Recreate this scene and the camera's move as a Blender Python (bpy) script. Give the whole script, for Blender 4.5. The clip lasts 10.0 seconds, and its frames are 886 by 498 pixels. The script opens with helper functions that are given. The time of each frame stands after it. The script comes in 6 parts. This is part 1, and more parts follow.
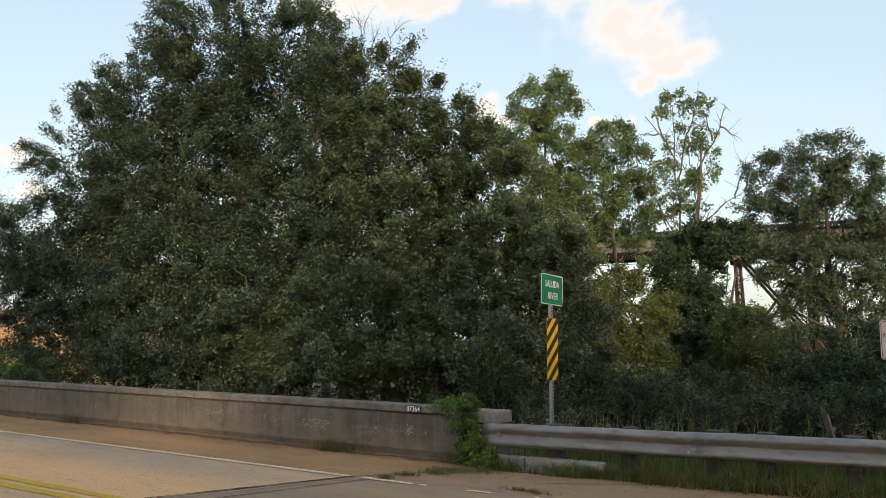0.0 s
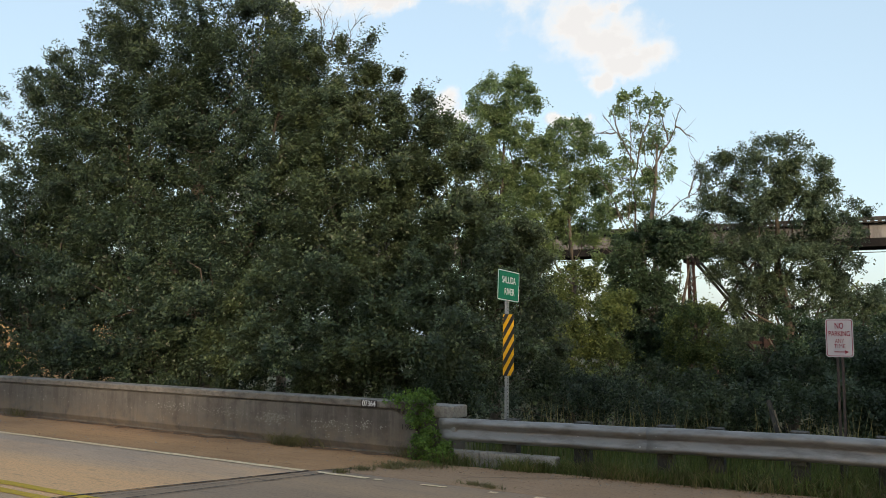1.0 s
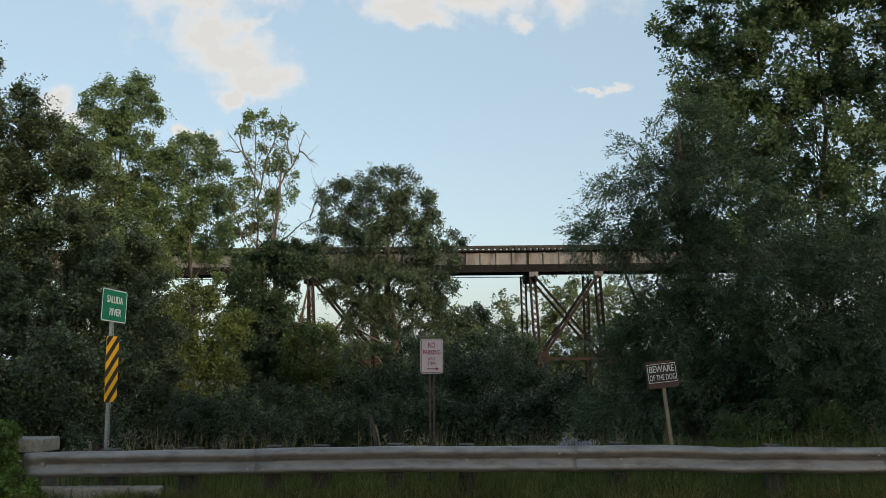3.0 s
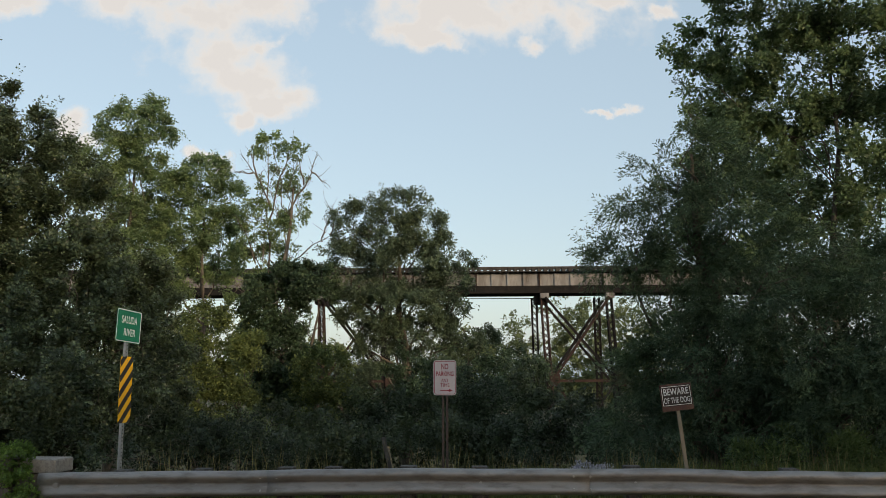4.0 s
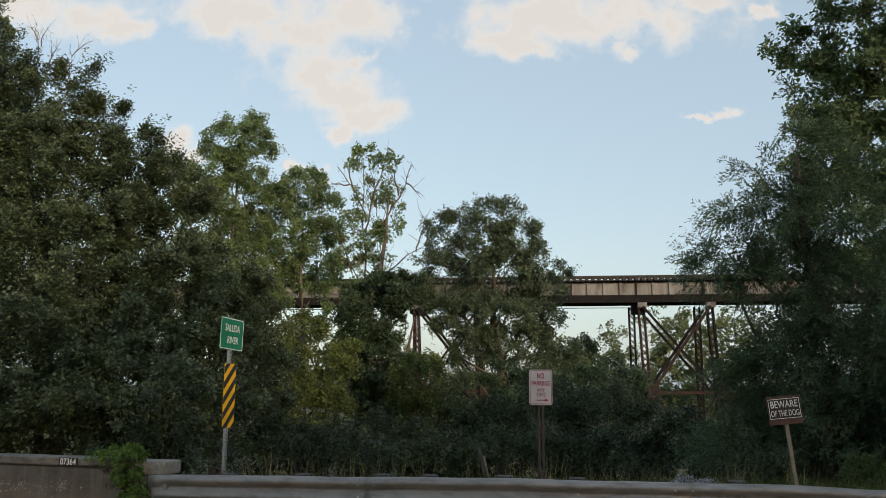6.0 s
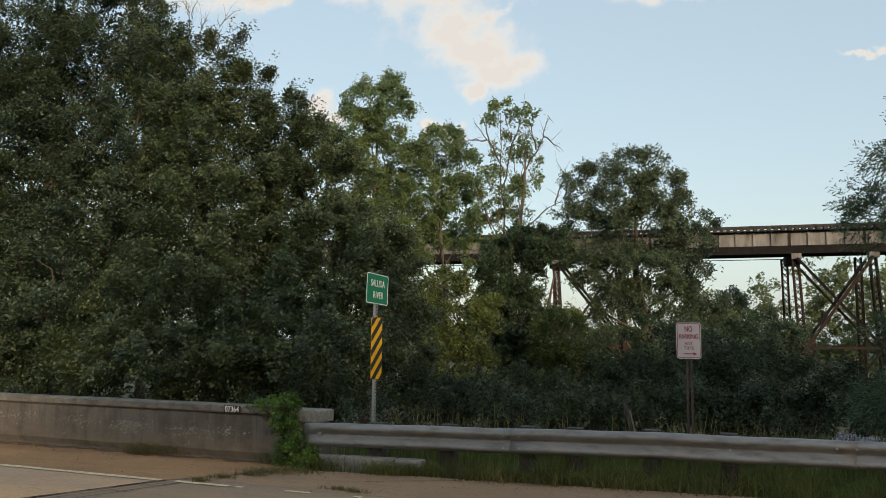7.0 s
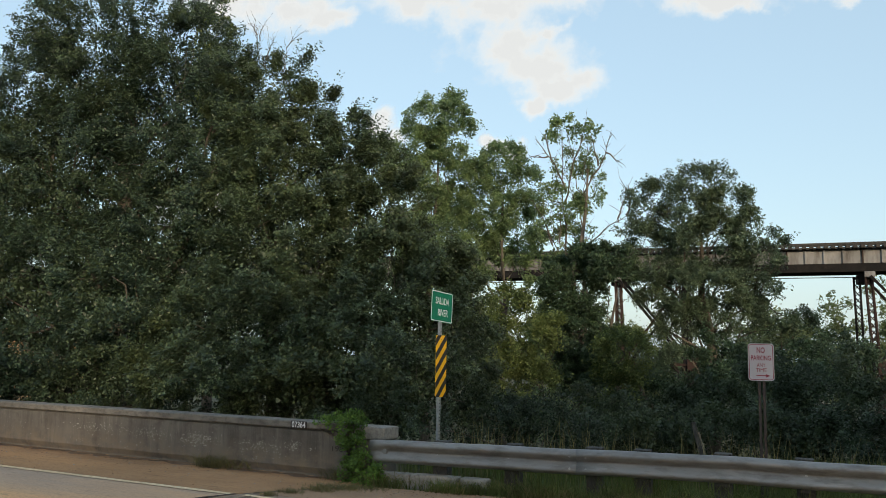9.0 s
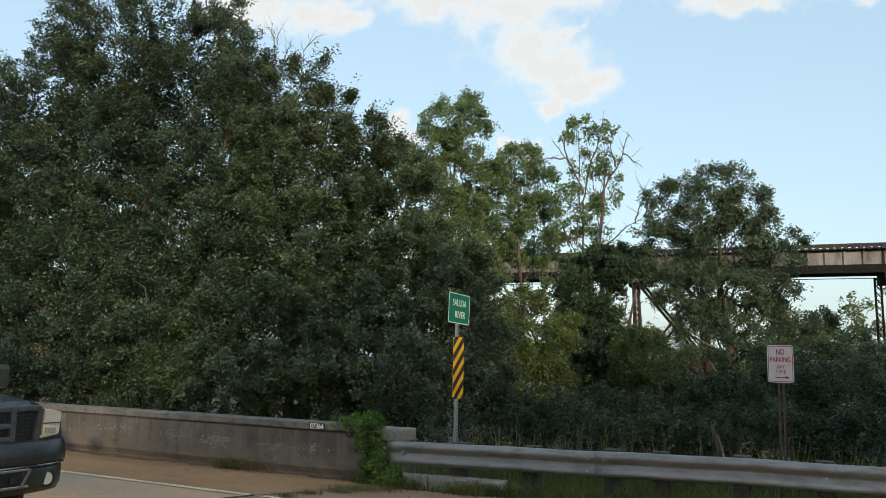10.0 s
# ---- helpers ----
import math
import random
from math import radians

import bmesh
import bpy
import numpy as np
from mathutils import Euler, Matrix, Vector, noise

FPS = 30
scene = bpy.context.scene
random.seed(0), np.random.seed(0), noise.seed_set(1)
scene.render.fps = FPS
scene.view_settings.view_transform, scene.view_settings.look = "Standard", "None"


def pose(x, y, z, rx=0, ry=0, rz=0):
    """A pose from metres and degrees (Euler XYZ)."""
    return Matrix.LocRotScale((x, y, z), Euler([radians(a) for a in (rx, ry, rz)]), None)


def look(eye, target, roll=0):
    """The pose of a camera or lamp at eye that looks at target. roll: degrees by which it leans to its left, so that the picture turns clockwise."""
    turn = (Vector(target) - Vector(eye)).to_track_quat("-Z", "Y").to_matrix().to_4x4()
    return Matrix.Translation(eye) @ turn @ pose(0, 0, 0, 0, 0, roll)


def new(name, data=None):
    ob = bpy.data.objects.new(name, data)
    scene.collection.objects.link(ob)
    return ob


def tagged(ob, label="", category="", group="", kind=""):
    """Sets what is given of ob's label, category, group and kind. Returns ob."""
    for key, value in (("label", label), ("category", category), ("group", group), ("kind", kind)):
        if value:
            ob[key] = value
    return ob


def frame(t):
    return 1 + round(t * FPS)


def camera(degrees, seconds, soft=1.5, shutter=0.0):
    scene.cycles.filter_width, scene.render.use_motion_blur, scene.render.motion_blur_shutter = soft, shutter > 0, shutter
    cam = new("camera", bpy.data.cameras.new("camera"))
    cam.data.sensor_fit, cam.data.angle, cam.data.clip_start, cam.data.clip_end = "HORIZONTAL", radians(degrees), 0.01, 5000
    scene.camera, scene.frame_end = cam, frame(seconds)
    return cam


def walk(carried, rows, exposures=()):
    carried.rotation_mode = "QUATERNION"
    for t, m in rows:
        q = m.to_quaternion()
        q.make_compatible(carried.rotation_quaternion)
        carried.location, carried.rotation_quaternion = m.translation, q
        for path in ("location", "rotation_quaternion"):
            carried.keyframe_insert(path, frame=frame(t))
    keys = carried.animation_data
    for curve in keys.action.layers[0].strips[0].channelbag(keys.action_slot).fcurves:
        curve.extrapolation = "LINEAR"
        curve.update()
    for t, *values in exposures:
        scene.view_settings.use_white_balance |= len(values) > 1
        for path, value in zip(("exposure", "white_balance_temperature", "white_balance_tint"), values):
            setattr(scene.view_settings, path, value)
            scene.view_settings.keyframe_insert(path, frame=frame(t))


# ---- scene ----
# ---- camera ----
cam = camera(56.16, 10.0, soft=0.65)
PATH = [
    (0, pose(-0.046, 0.013, 1.738, 96.235, -0.147, 35.388)),
    (0.5, pose(-0.061, 0.028, 1.751, 96.277, -0.186, 35.662)),
    (1, pose(-0.035, -0.003, 1.742, 95.890, -0.569, 32.413)),
    (1.5, pose(0.002, 0.012, 1.729, 94.744, -0.646, 23.666)),
    (2, pose(0.104, -0.005, 1.748, 96.540, 0.235, 12.118)),
    (2.5, pose(0.108, -0.003, 1.761, 97.144, 0.661, 7.144)),
    (3.8, pose(0.039, -0.001, 1.774, 98.086, 0.239, 6.800)),
    (4, pose(0.046, -0.025, 1.771, 98.704, 0.181, 7.543)),
    (4.5, pose(0.033, -0.043, 1.766, 99.454, -0.253, 12.341)),
    (5, pose(0.037, -0.016, 1.762, 99.379, -0.443, 13.995)),
    (6.5, pose(0.027, 0.017, 1.754, 99.326, -0.373, 14.011)),
    (7, pose(-0.003, 0.034, 1.734, 96.241, -0.473, 23.594)),
    (7.5, pose(-0.021, 0.030, 1.742, 96.647, -0.660, 24.583)),
    (8, pose(-0.041, 0.033, 1.752, 97.106, -0.850, 25.251)),
    (8.5, pose(-0.058, 0.024, 1.760, 97.283, -0.984, 26.353)),
    (9, pose(-0.069, -0.022, 1.760, 97.293, -1.079, 27.623)),
    (9.5, pose(-0.069, -0.035, 1.756, 97.415, -1.080, 28.668)),
    (10, pose(-0.064, -0.045, 1.760, 97.395, -1.056, 28.781)),
]
walk(cam, PATH, exposures=[(0.0, 0.21, 7600, 13), (0.5, 0.13, 7100, 11), (1.0, 0.13, 7050, 11), (1.5, 0.10, 7200, 11), (2.0, -0.17, 6800, 9), (2.5, -0.16, 6880, 9),
                           (4.0, -0.13, 7350, 12), (4.5, -0.17, 7350, 12), (6.5, -0.12, 7450, 12), (7.0, -0.08, 7550, 11), (7.5, 0.02, 7450, 10), (8.0, -0.07, 6900, 7),
                           (8.5, -0.03, 6850, 7), (10.0, 0.08, 6800, 7)])

# ---- sky and sun ----
SUN_EL, SUN_AZ = 12.0, 138.0     # degrees; azimuth clockwise from +y
world = bpy.data.worlds.new("sky")
scene.world = world
world.use_nodes = True
_n, _l = world.node_tree.nodes, world.node_tree.links
_sky = _n.new("ShaderNodeTexSky")
_sky.sky_type = "NISHITA"
_sky.sun_disc = False
_sky.sun_elevation, _sky.sun_rotation = radians(SUN_EL), radians(SUN_AZ)
_sky.air_density, _sky.dust_density, _sky.ozone_density = 1.0, 2.0, 1.0
_bg = _n["Background"]
_bg.inputs["Strength"].default_value = 0.26
# thin summer haze evens the clear sky
_haze = _n.new("ShaderNodeMix")
_haze.data_type = "RGBA"
_haze.inputs[0].default_value = 0.6
_haze.inputs[7].default_value = (2.07, 2.84, 3.66, 1)
_l.new(_sky.outputs[0], _haze.inputs[6])
_l.new(_haze.outputs[2], _bg.inputs["Color"])

sun_data = bpy.data.lights.new("sun", "SUN")
sun_data.energy, sun_data.angle, sun_data.color = 2.6, radians(1.5), (1.0, 0.82, 0.62)
sun = new("sun", sun_data)
_az, _el = radians(SUN_AZ), radians(SUN_EL)
_to = Vector((math.sin(_az) * math.cos(_el), math.cos(_az) * math.cos(_el), math.sin(_el)))
sun.matrix_world = look(_to * 50, (0, 0, 0))


# ---- materials ----
def mat(name, rough=0.7, metal=0.0, spec=0.4):
    m = bpy.data.materials.new(name)
    m.use_nodes = True
    b = m.node_tree.nodes["Principled BSDF"]
    b.inputs["Roughness"].default_value = rough
    b.inputs["Metallic"].default_value = metal
    b.inputs["Specular IOR Level"].default_value = spec
    return m, m.node_tree.nodes, m.node_tree.links, b


def coords(n, l, scale=(1, 1, 1), kind="Object"):
    tc, mp = n.new("ShaderNodeTexCoord"), n.new("ShaderNodeMapping")
    mp.inputs["Scale"].default_value = scale
    l.new(tc.outputs[kind], mp.inputs["Vector"])
    return mp.outputs["Vector"]


def noise_tex(n, l, vec, scale, detail=4.0, rough=0.55):
    t = n.new("ShaderNodeTexNoise")
    t.inputs["Scale"].default_value, t.inputs["Detail"].default_value, t.inputs["Roughness"].default_value = scale, detail, rough
    l.new(vec, t.inputs["Vector"])
    return t.outputs["Fac"]


def ramp(n, l, fac, stops):
    r = n.new("ShaderNodeValToRGB")
    while len(r.color_ramp.elements) < len(stops):
        r.color_ramp.elements.new(0.5)
    for e, (p, c) in zip(r.color_ramp.elements, stops):
        e.position, e.color = p, (*c, 1) if len(c) == 3 else c
    l.new(fac, r.inputs["Fac"])
    return r.outputs["Color"]


def mix(n, l, fac, a, b, blend="MIX"):
    m = n.new("ShaderNodeMix")
    m.data_type, m.blend_type = "RGBA", blend
    for sock, v in ((m.inputs[0], fac), (m.inputs[6], a), (m.inputs[7], b)):
        if hasattr(v, "links"):
            l.new(v, sock)
        else:
            sock.default_value = (*v, 1) if isinstance(v, tuple) else v
    return m.outputs[2]


def bump(n, l, b, fac, strength, dist=0.01):
    k = n.new("ShaderNodeBump")
    k.inputs["Strength"].default_value, k.inputs["Distance"].default_value = strength, dist
    l.new(fac, k.inputs["Height"])
    l.new(k.outputs["Normal"], b.inputs["Normal"])


def surface(name, c1, c2, c3, big=0.6, fine=14.0, rough=0.8, metal=0.0, relief=0.25, stretch=(1, 1, 1), spec=0.3):
    """A worn surface: two scales of colour, fine relief."""
    m, n, l, b = mat(name, rough, metal, spec)
    v = coords(n, l, stretch)
    f1, f2 = noise_tex(n, l, v, big, 5), noise_tex(n, l, v, fine, 6, 0.65)
    base = ramp(n, l, f1, [(0.32, c1), (0.68, c2)])
    col = mix(n, l, ramp(n, l, f2, [(0.45, (0, 0, 0)), (0.75, (1, 1, 1))]), base, c3)
    l.new(col, b.inputs["Base Color"])
    bump(n, l, b, f2, relief)
    return m


def leaf_material(name, dark, mid, light, through_c, trans=0.3, rough=0.6, olive=0.6):
    m, n, l, b = mat(name, rough, 0, 0.3)
    geo = n.new("ShaderNodeNewGeometry")
    v = coords(n, l)
    patch = noise_tex(n, l, v, 0.45, 3)
    leafc = ramp(n, l, geo.outputs["Random Per Island"], [(0.0, dark), (0.55, mid), (1.0, light)])
    col = mix(n, l, ramp(n, l, patch, [(0.4, (0, 0, 0)), (0.7, (olive, olive, olive))]), leafc, through_c)
    # older and younger sprays
    tuft = noise_tex(n, l, v, 2.0, 2)
    col = mix(n, l, 1.0, col, ramp(n, l, tuft, [(0.36, (0.70, 0.72, 0.76)), (0.62, (1.28, 1.26, 1.2))]), "MULTIPLY")
    l.new(col, b.inputs["Base Color"])
    tr = n.new("ShaderNodeBsdfTranslucent")
    l.new(mix(n, l, 0.6, col, through_c), tr.inputs["Color"])
    ms = n.new("ShaderNodeMixShader")
    ms.inputs[0].default_value = trans
    l.new(b.outputs[0], ms.inputs[1])
    l.new(tr.outputs[0], ms.inputs[2])
    l.new(ms.outputs[0], n["Material Output"].inputs["Surface"])
    return m


LEAF_OAK = leaf_material("oak leaves", (0.012, 0.025, 0.016), (0.034, 0.060, 0.036), (0.130, 0.180, 0.110), (0.074, 0.096, 0.036), 0.25, 0.36, 0.5)
# lighter copy of the oak leaf, with the sun's light in its colour
LEAF_OAK_LIT = leaf_material("oak leaves in a lit tone", (0.018, 0.036, 0.021), (0.052, 0.083, 0.046), (0.170, 0.220, 0.130), (0.098, 0.120, 0.043), 0.3, 0.36, 0.55)
LEAF_LIGHT = leaf_material("poplar leaves", (0.068, 0.120, 0.058), (0.150, 0.228, 0.110), (0.29, 0.375, 0.205), (0.225, 0.295, 0.11), 0.46, 0.42)
LEAF_DARK = leaf_material("water oak leaves", (0.038, 0.062, 0.042), (0.080, 0.122, 0.078), (0.17, 0.225, 0.145), (0.125, 0.165, 0.075), 0.32, 0.45)
# shade on the vine column is put into this darker leaf
LEAF_IVY = leaf_material("shaded climbing vine leaves", (0.017, 0.036, 0.022), (0.041, 0.076, 0.044), (0.11, 0.16, 0.09), (0.068, 0.108, 0.042), 0.28, 0.45)
# sunlight on the far brush and back treetop is put into this colour
LEAF_GOLD = leaf_material("sunlit shaded brush leaves", (0.024, 0.042, 0.016), (0.085, 0.125, 0.044), (0.28, 0.32, 0.11), (0.15, 0.19, 0.06), 0.44)
# the near undergrowth's shade is put into this dark leaf colour
LEAF_BRUSH = leaf_material("shaded brush leaves", (0.012, 0.022, 0.014), (0.030, 0.050, 0.030), (0.09, 0.122, 0.072), (0.062, 0.086, 0.034), 0.3, 0.45)
LEAF_CEDAR = leaf_material("cedar sprays", (0.026, 0.054, 0.036), (0.050, 0.092, 0.058), (0.115, 0.17, 0.105), (0.085, 0.13, 0.052), 0.32)
LEAF_GUM = leaf_material("sweetgum leaves", (0.055, 0.100, 0.060), (0.105, 0.170, 0.096), (0.22, 0.30, 0.17), (0.18, 0.245, 0.09), 0.5, 0.42)
# yellow-green copy of the cedar colour: light on its low boughs painted in
LEAF_CEDAR_LIT = leaf_material("lit cedar sprays", (0.035, 0.065, 0.024), (0.075, 0.125, 0.042), (0.16, 0.22, 0.085), (0.12, 0.17, 0.05), 0.36)
# lightened so that the unseen woods behind the camera bounce light
LEAF_FAR = leaf_material("distant wood leaves", (0.085, 0.12, 0.06), (0.125, 0.165, 0.08), (0.18, 0.22, 0.105), (0.18, 0.21, 0.08), 0.35)
LEAF_VINE = leaf_material("vine leaves", (0.034, 0.074, 0.019), (0.080, 0.155, 0.033), (0.19, 0.30, 0.068), (0.15, 0.25, 0.046), 0.38)
GRASS = leaf_material("grass blades", (0.042, 0.066, 0.014), (0.085, 0.125, 0.03), (0.18, 0.215, 0.07), (0.14, 0.152, 0.045), 0.38)
STRAW = leaf_material("dry grass", (0.10, 0.09, 0.04), (0.16, 0.14, 0.06), (0.26, 0.22, 0.10), (0.2, 0.18, 0.07), 0.3)
WEED = leaf_material("roadside weeds", (0.06, 0.055, 0.022), (0.115, 0.105, 0.042), (0.20, 0.175, 0.08), (0.13, 0.125, 0.05), 0.3)
PETAL = leaf_material("pale blossoms", (0.20, 0.20, 0.27), (0.34, 0.34, 0.42), (0.55, 0.55, 0.6), (0.4, 0.4, 0.45), 0.3)
BARK = surface("bark", (0.055, 0.045, 0.035), (0.11, 0.09, 0.07), (0.16, 0.14, 0.115), 2.0, 18, 0.9, 0, 0.6, (1, 1, 0.3))
BARK_PALE = surface("pale bark", (0.075, 0.062, 0.048), (0.125, 0.105, 0.08), (0.19, 0.17, 0.14), 2.0, 18, 0.9, 0, 0.5, (1, 1, 0.3))
SOIL = surface("bank soil", (0.06, 0.05, 0.03), (0.10, 0.09, 0.04), (0.05, 0.07, 0.025), 0.4, 6, 0.95, 0, 0.4)
CLAY = surface("red clay bank", (0.36, 0.20, 0.10), (0.46, 0.27, 0.13), (0.28, 0.18, 0.09), 0.4, 5, 0.95, 0, 0.4)
TURF = surface("mown grass", (0.05, 0.08, 0.018), (0.08, 0.11, 0.025), (0.05, 0.06, 0.02), 0.5, 12, 0.95, 0, 0.3)
STEEL = surface("galvanised rail steel", (0.20, 0.194, 0.188), (0.28, 0.272, 0.264), (0.13, 0.115, 0.104), 0.9, 9, 0.52, 0.4, 0.08, (0.35, 1, 1.2), 0.4)
STEEL_POST = surface("galvanised post steel", (0.34, 0.34, 0.34), (0.45, 0.45, 0.44), (0.28, 0.27, 0.26), 3, 30, 0.5, 0.6, 0.1)
RUST_POST = surface("brown painted post", (0.042, 0.034, 0.032), (0.065, 0.050, 0.046), (0.09, 0.062, 0.05), 3, 30, 0.75, 0.1, 0.15)
TIMBER = surface("weathered timber", (0.032, 0.03, 0.027), (0.065, 0.06, 0.055), (0.13, 0.122, 0.115), 2, 25, 0.9, 0, 0.4, (1, 1, 0.25))
PALE_WOOD = surface("bare pine stake", (0.20, 0.165, 0.12), (0.29, 0.245, 0.185), (0.16, 0.13, 0.095), 3, 30, 0.85, 0, 0.25, (1, 1, 0.2))
PLYWOOD = surface("stained plywood", (0.085, 0.045, 0.036), (0.12, 0.064, 0.05), (0.06, 0.036, 0.03), 6, 40, 0.8, 0, 0.2)
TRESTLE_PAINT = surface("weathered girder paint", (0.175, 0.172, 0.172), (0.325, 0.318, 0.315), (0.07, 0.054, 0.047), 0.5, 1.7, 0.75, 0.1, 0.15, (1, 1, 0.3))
# shade under and behind the near girder is put into this dark steel
TRESTLE_DARK = surface("dark steel with girder shade", (0.011, 0.011, 0.011), (0.018, 0.017, 0.017), (0.028, 0.023, 0.021), 0.5, 4, 0.9, 0.0, 0.2, spec=0.1)
TRESTLE_RUST = surface("rusted tower steel", (0.034, 0.022, 0.019), (0.054, 0.033, 0.027), (0.024, 0.019, 0.017), 0.6, 5, 0.9, 0.0, 0.2, spec=0.12)
TIE_WOOD = surface("creosote tie timber", (0.03, 0.028, 0.026), (0.055, 0.05, 0.046), (0.08, 0.075, 0.07), 1, 9, 0.9, 0, 0.3)
LIMESTONE = surface("cast end block concrete", (0.20, 0.186, 0.168), (0.31, 0.29, 0.262), (0.12, 0.11, 0.097), 3, 22, 0.9, 0, 0.4)
DIRT = surface("sandy debris", (0.14, 0.082, 0.05), (0.23, 0.138, 0.08), (0.085, 0.056, 0.038), 1.5, 20, 0.95, 0, 0.5)
TAR = surface("joint tar", (0.025, 0.024, 0.023), (0.045, 0.042, 0.04), (0.07, 0.06, 0.05), 3, 30, 0.85, 0, 0.3)


def paint(name, c, rough=0.45, dirt=0.25, metal=0.0):
    m, n, l, b = mat(name, rough, metal, 0.4)
    v = coords(n, l)
    f = noise_tex(n, l, v, 9, 5, 0.6)
    l.new(mix(n, l, ramp(n, l, f, [(0.4, (0, 0, 0)), (0.8, (dirt, dirt, dirt))]), c, tuple(0.55 * k + 0.02 for k in c)), b.inputs["Base Color"])
    return m


SIGN_GREEN = paint("sign green sheeting", (0.001, 0.19, 0.10), 0.6, 0.1)
SIGN_WHITE = paint("sign white sheeting", (0.80, 0.80, 0.78))
SIGN_CHALK = paint("dulled white lettering", (0.62, 0.64, 0.66))
SIGN_PALE = paint("faded sign white", (0.50, 0.465, 0.49))
SIGN_RED = paint("faded sign red", (0.27, 0.03, 0.05))
SIGN_YELLOW = paint("marker yellow sheeting", (0.95, 0.50, 0.012))
SIGN_BLACK = paint("marker black", (0.022, 0.015, 0.013))
LINE_WHITE = surface("worn white road paint", (0.74, 0.55, 0.35), (0.86, 0.66, 0.43), (0.44, 0.31, 0.18), 1.2, 26, 0.95, 0, 0.2, spec=0.05)
LINE_YELLOW = surface("worn yellow road paint", (0.56, 0.34, 0.05), (0.66, 0.42, 0.07), (0.38, 0.26, 0.09), 0.8, 22, 0.95, 0, 0.2, spec=0.05)


def road_material(name, c1, c2, stain, grit, sun_band_y=None, sun_band=0.0):
    """Paving with broad patches, dust washed along the lane, grit and dark scuffs. The last two arguments paint a band
    of low sunlight on it.
    """
    m, n, l, b = mat(name, 0.95, 0, 0.08)
    v = coords(n, l)
    lane = noise_tex(n, l, coords(n, l, (0.12, 0.9, 1)), 1.0, 5)
    patch = noise_tex(n, l, v, 0.6, 6, 0.6)
    fine = noise_tex(n, l, v, 26, 6, 0.85)
    scuff = noise_tex(n, l, coords(n, l, (0.9, 5.0, 1)), 2.2, 5, 0.7)
    base = ramp(n, l, patch, [(0.3, c1), (0.7, c2)])
    dust = ramp(n, l, lane, [(0.38, (0, 0, 0)), (0.66, (0.8, 0.8, 0.8))])
    # painted sunlight band, added to the dust mask
    if sun_band_y is not None:
        sep = n.new("ShaderNodeSeparateXYZ")
        l.new(v, sep.inputs[0])
        band = n.new("ShaderNodeMapRange")
        band.inputs["From Min"].default_value, band.inputs["From Max"].default_value = sun_band_y - 1.4, sun_band_y + 1.4
        l.new(sep.outputs["Y"], band.inputs["Value"])
        hump = ramp(n, l, band.outputs[0], [(0.0, (0, 0, 0)), (0.3, (sun_band, sun_band, sun_band)), (0.62, (sun_band, sun_band, sun_band)), (1.0, (0.05, 0.05, 0.05))])
        dust = mix(n, l, 1.0, dust, hump, "ADD")
    col = mix(n, l, dust, base, stain)
    col = mix(n, l, ramp(n, l, fine, [(0.46, (0, 0, 0)), (0.66, (0.5, 0.5, 0.5))]), col, grit)
    col = mix(n, l, ramp(n, l, scuff, [(0.57, (0, 0, 0)), (0.72, (0.6, 0.6, 0.6))]), col, grit)
    l.new(col, b.inputs["Base Color"])
    bump(n, l, b, fine, 0.8, 0.009)
    return m


# the deck's orange stain colour and band paint in low sunlight
DECK = road_material("bridge deck concrete", (0.40, 0.295, 0.225), (0.52, 0.38, 0.285), (0.82, 0.465, 0.24), (0.19, 0.14, 0.105), 6.0, 0.65)
ASPHALT = road_material("grey asphalt", (0.27, 0.195, 0.145), (0.35, 0.25, 0.185), (0.46, 0.30, 0.185), (0.13, 0.10, 0.08))
SANDY = road_material("sand-washed asphalt", (0.30, 0.188, 0.118), (0.42, 0.268, 0.17), (0.49, 0.295, 0.168), (0.14, 0.10, 0.074))
SHOULDER = road_material("dirty shoulder concrete", (0.28, 0.155, 0.086), (0.48, 0.275, 0.15), (0.55, 0.30, 0.145), (0.13, 0.088, 0.06))


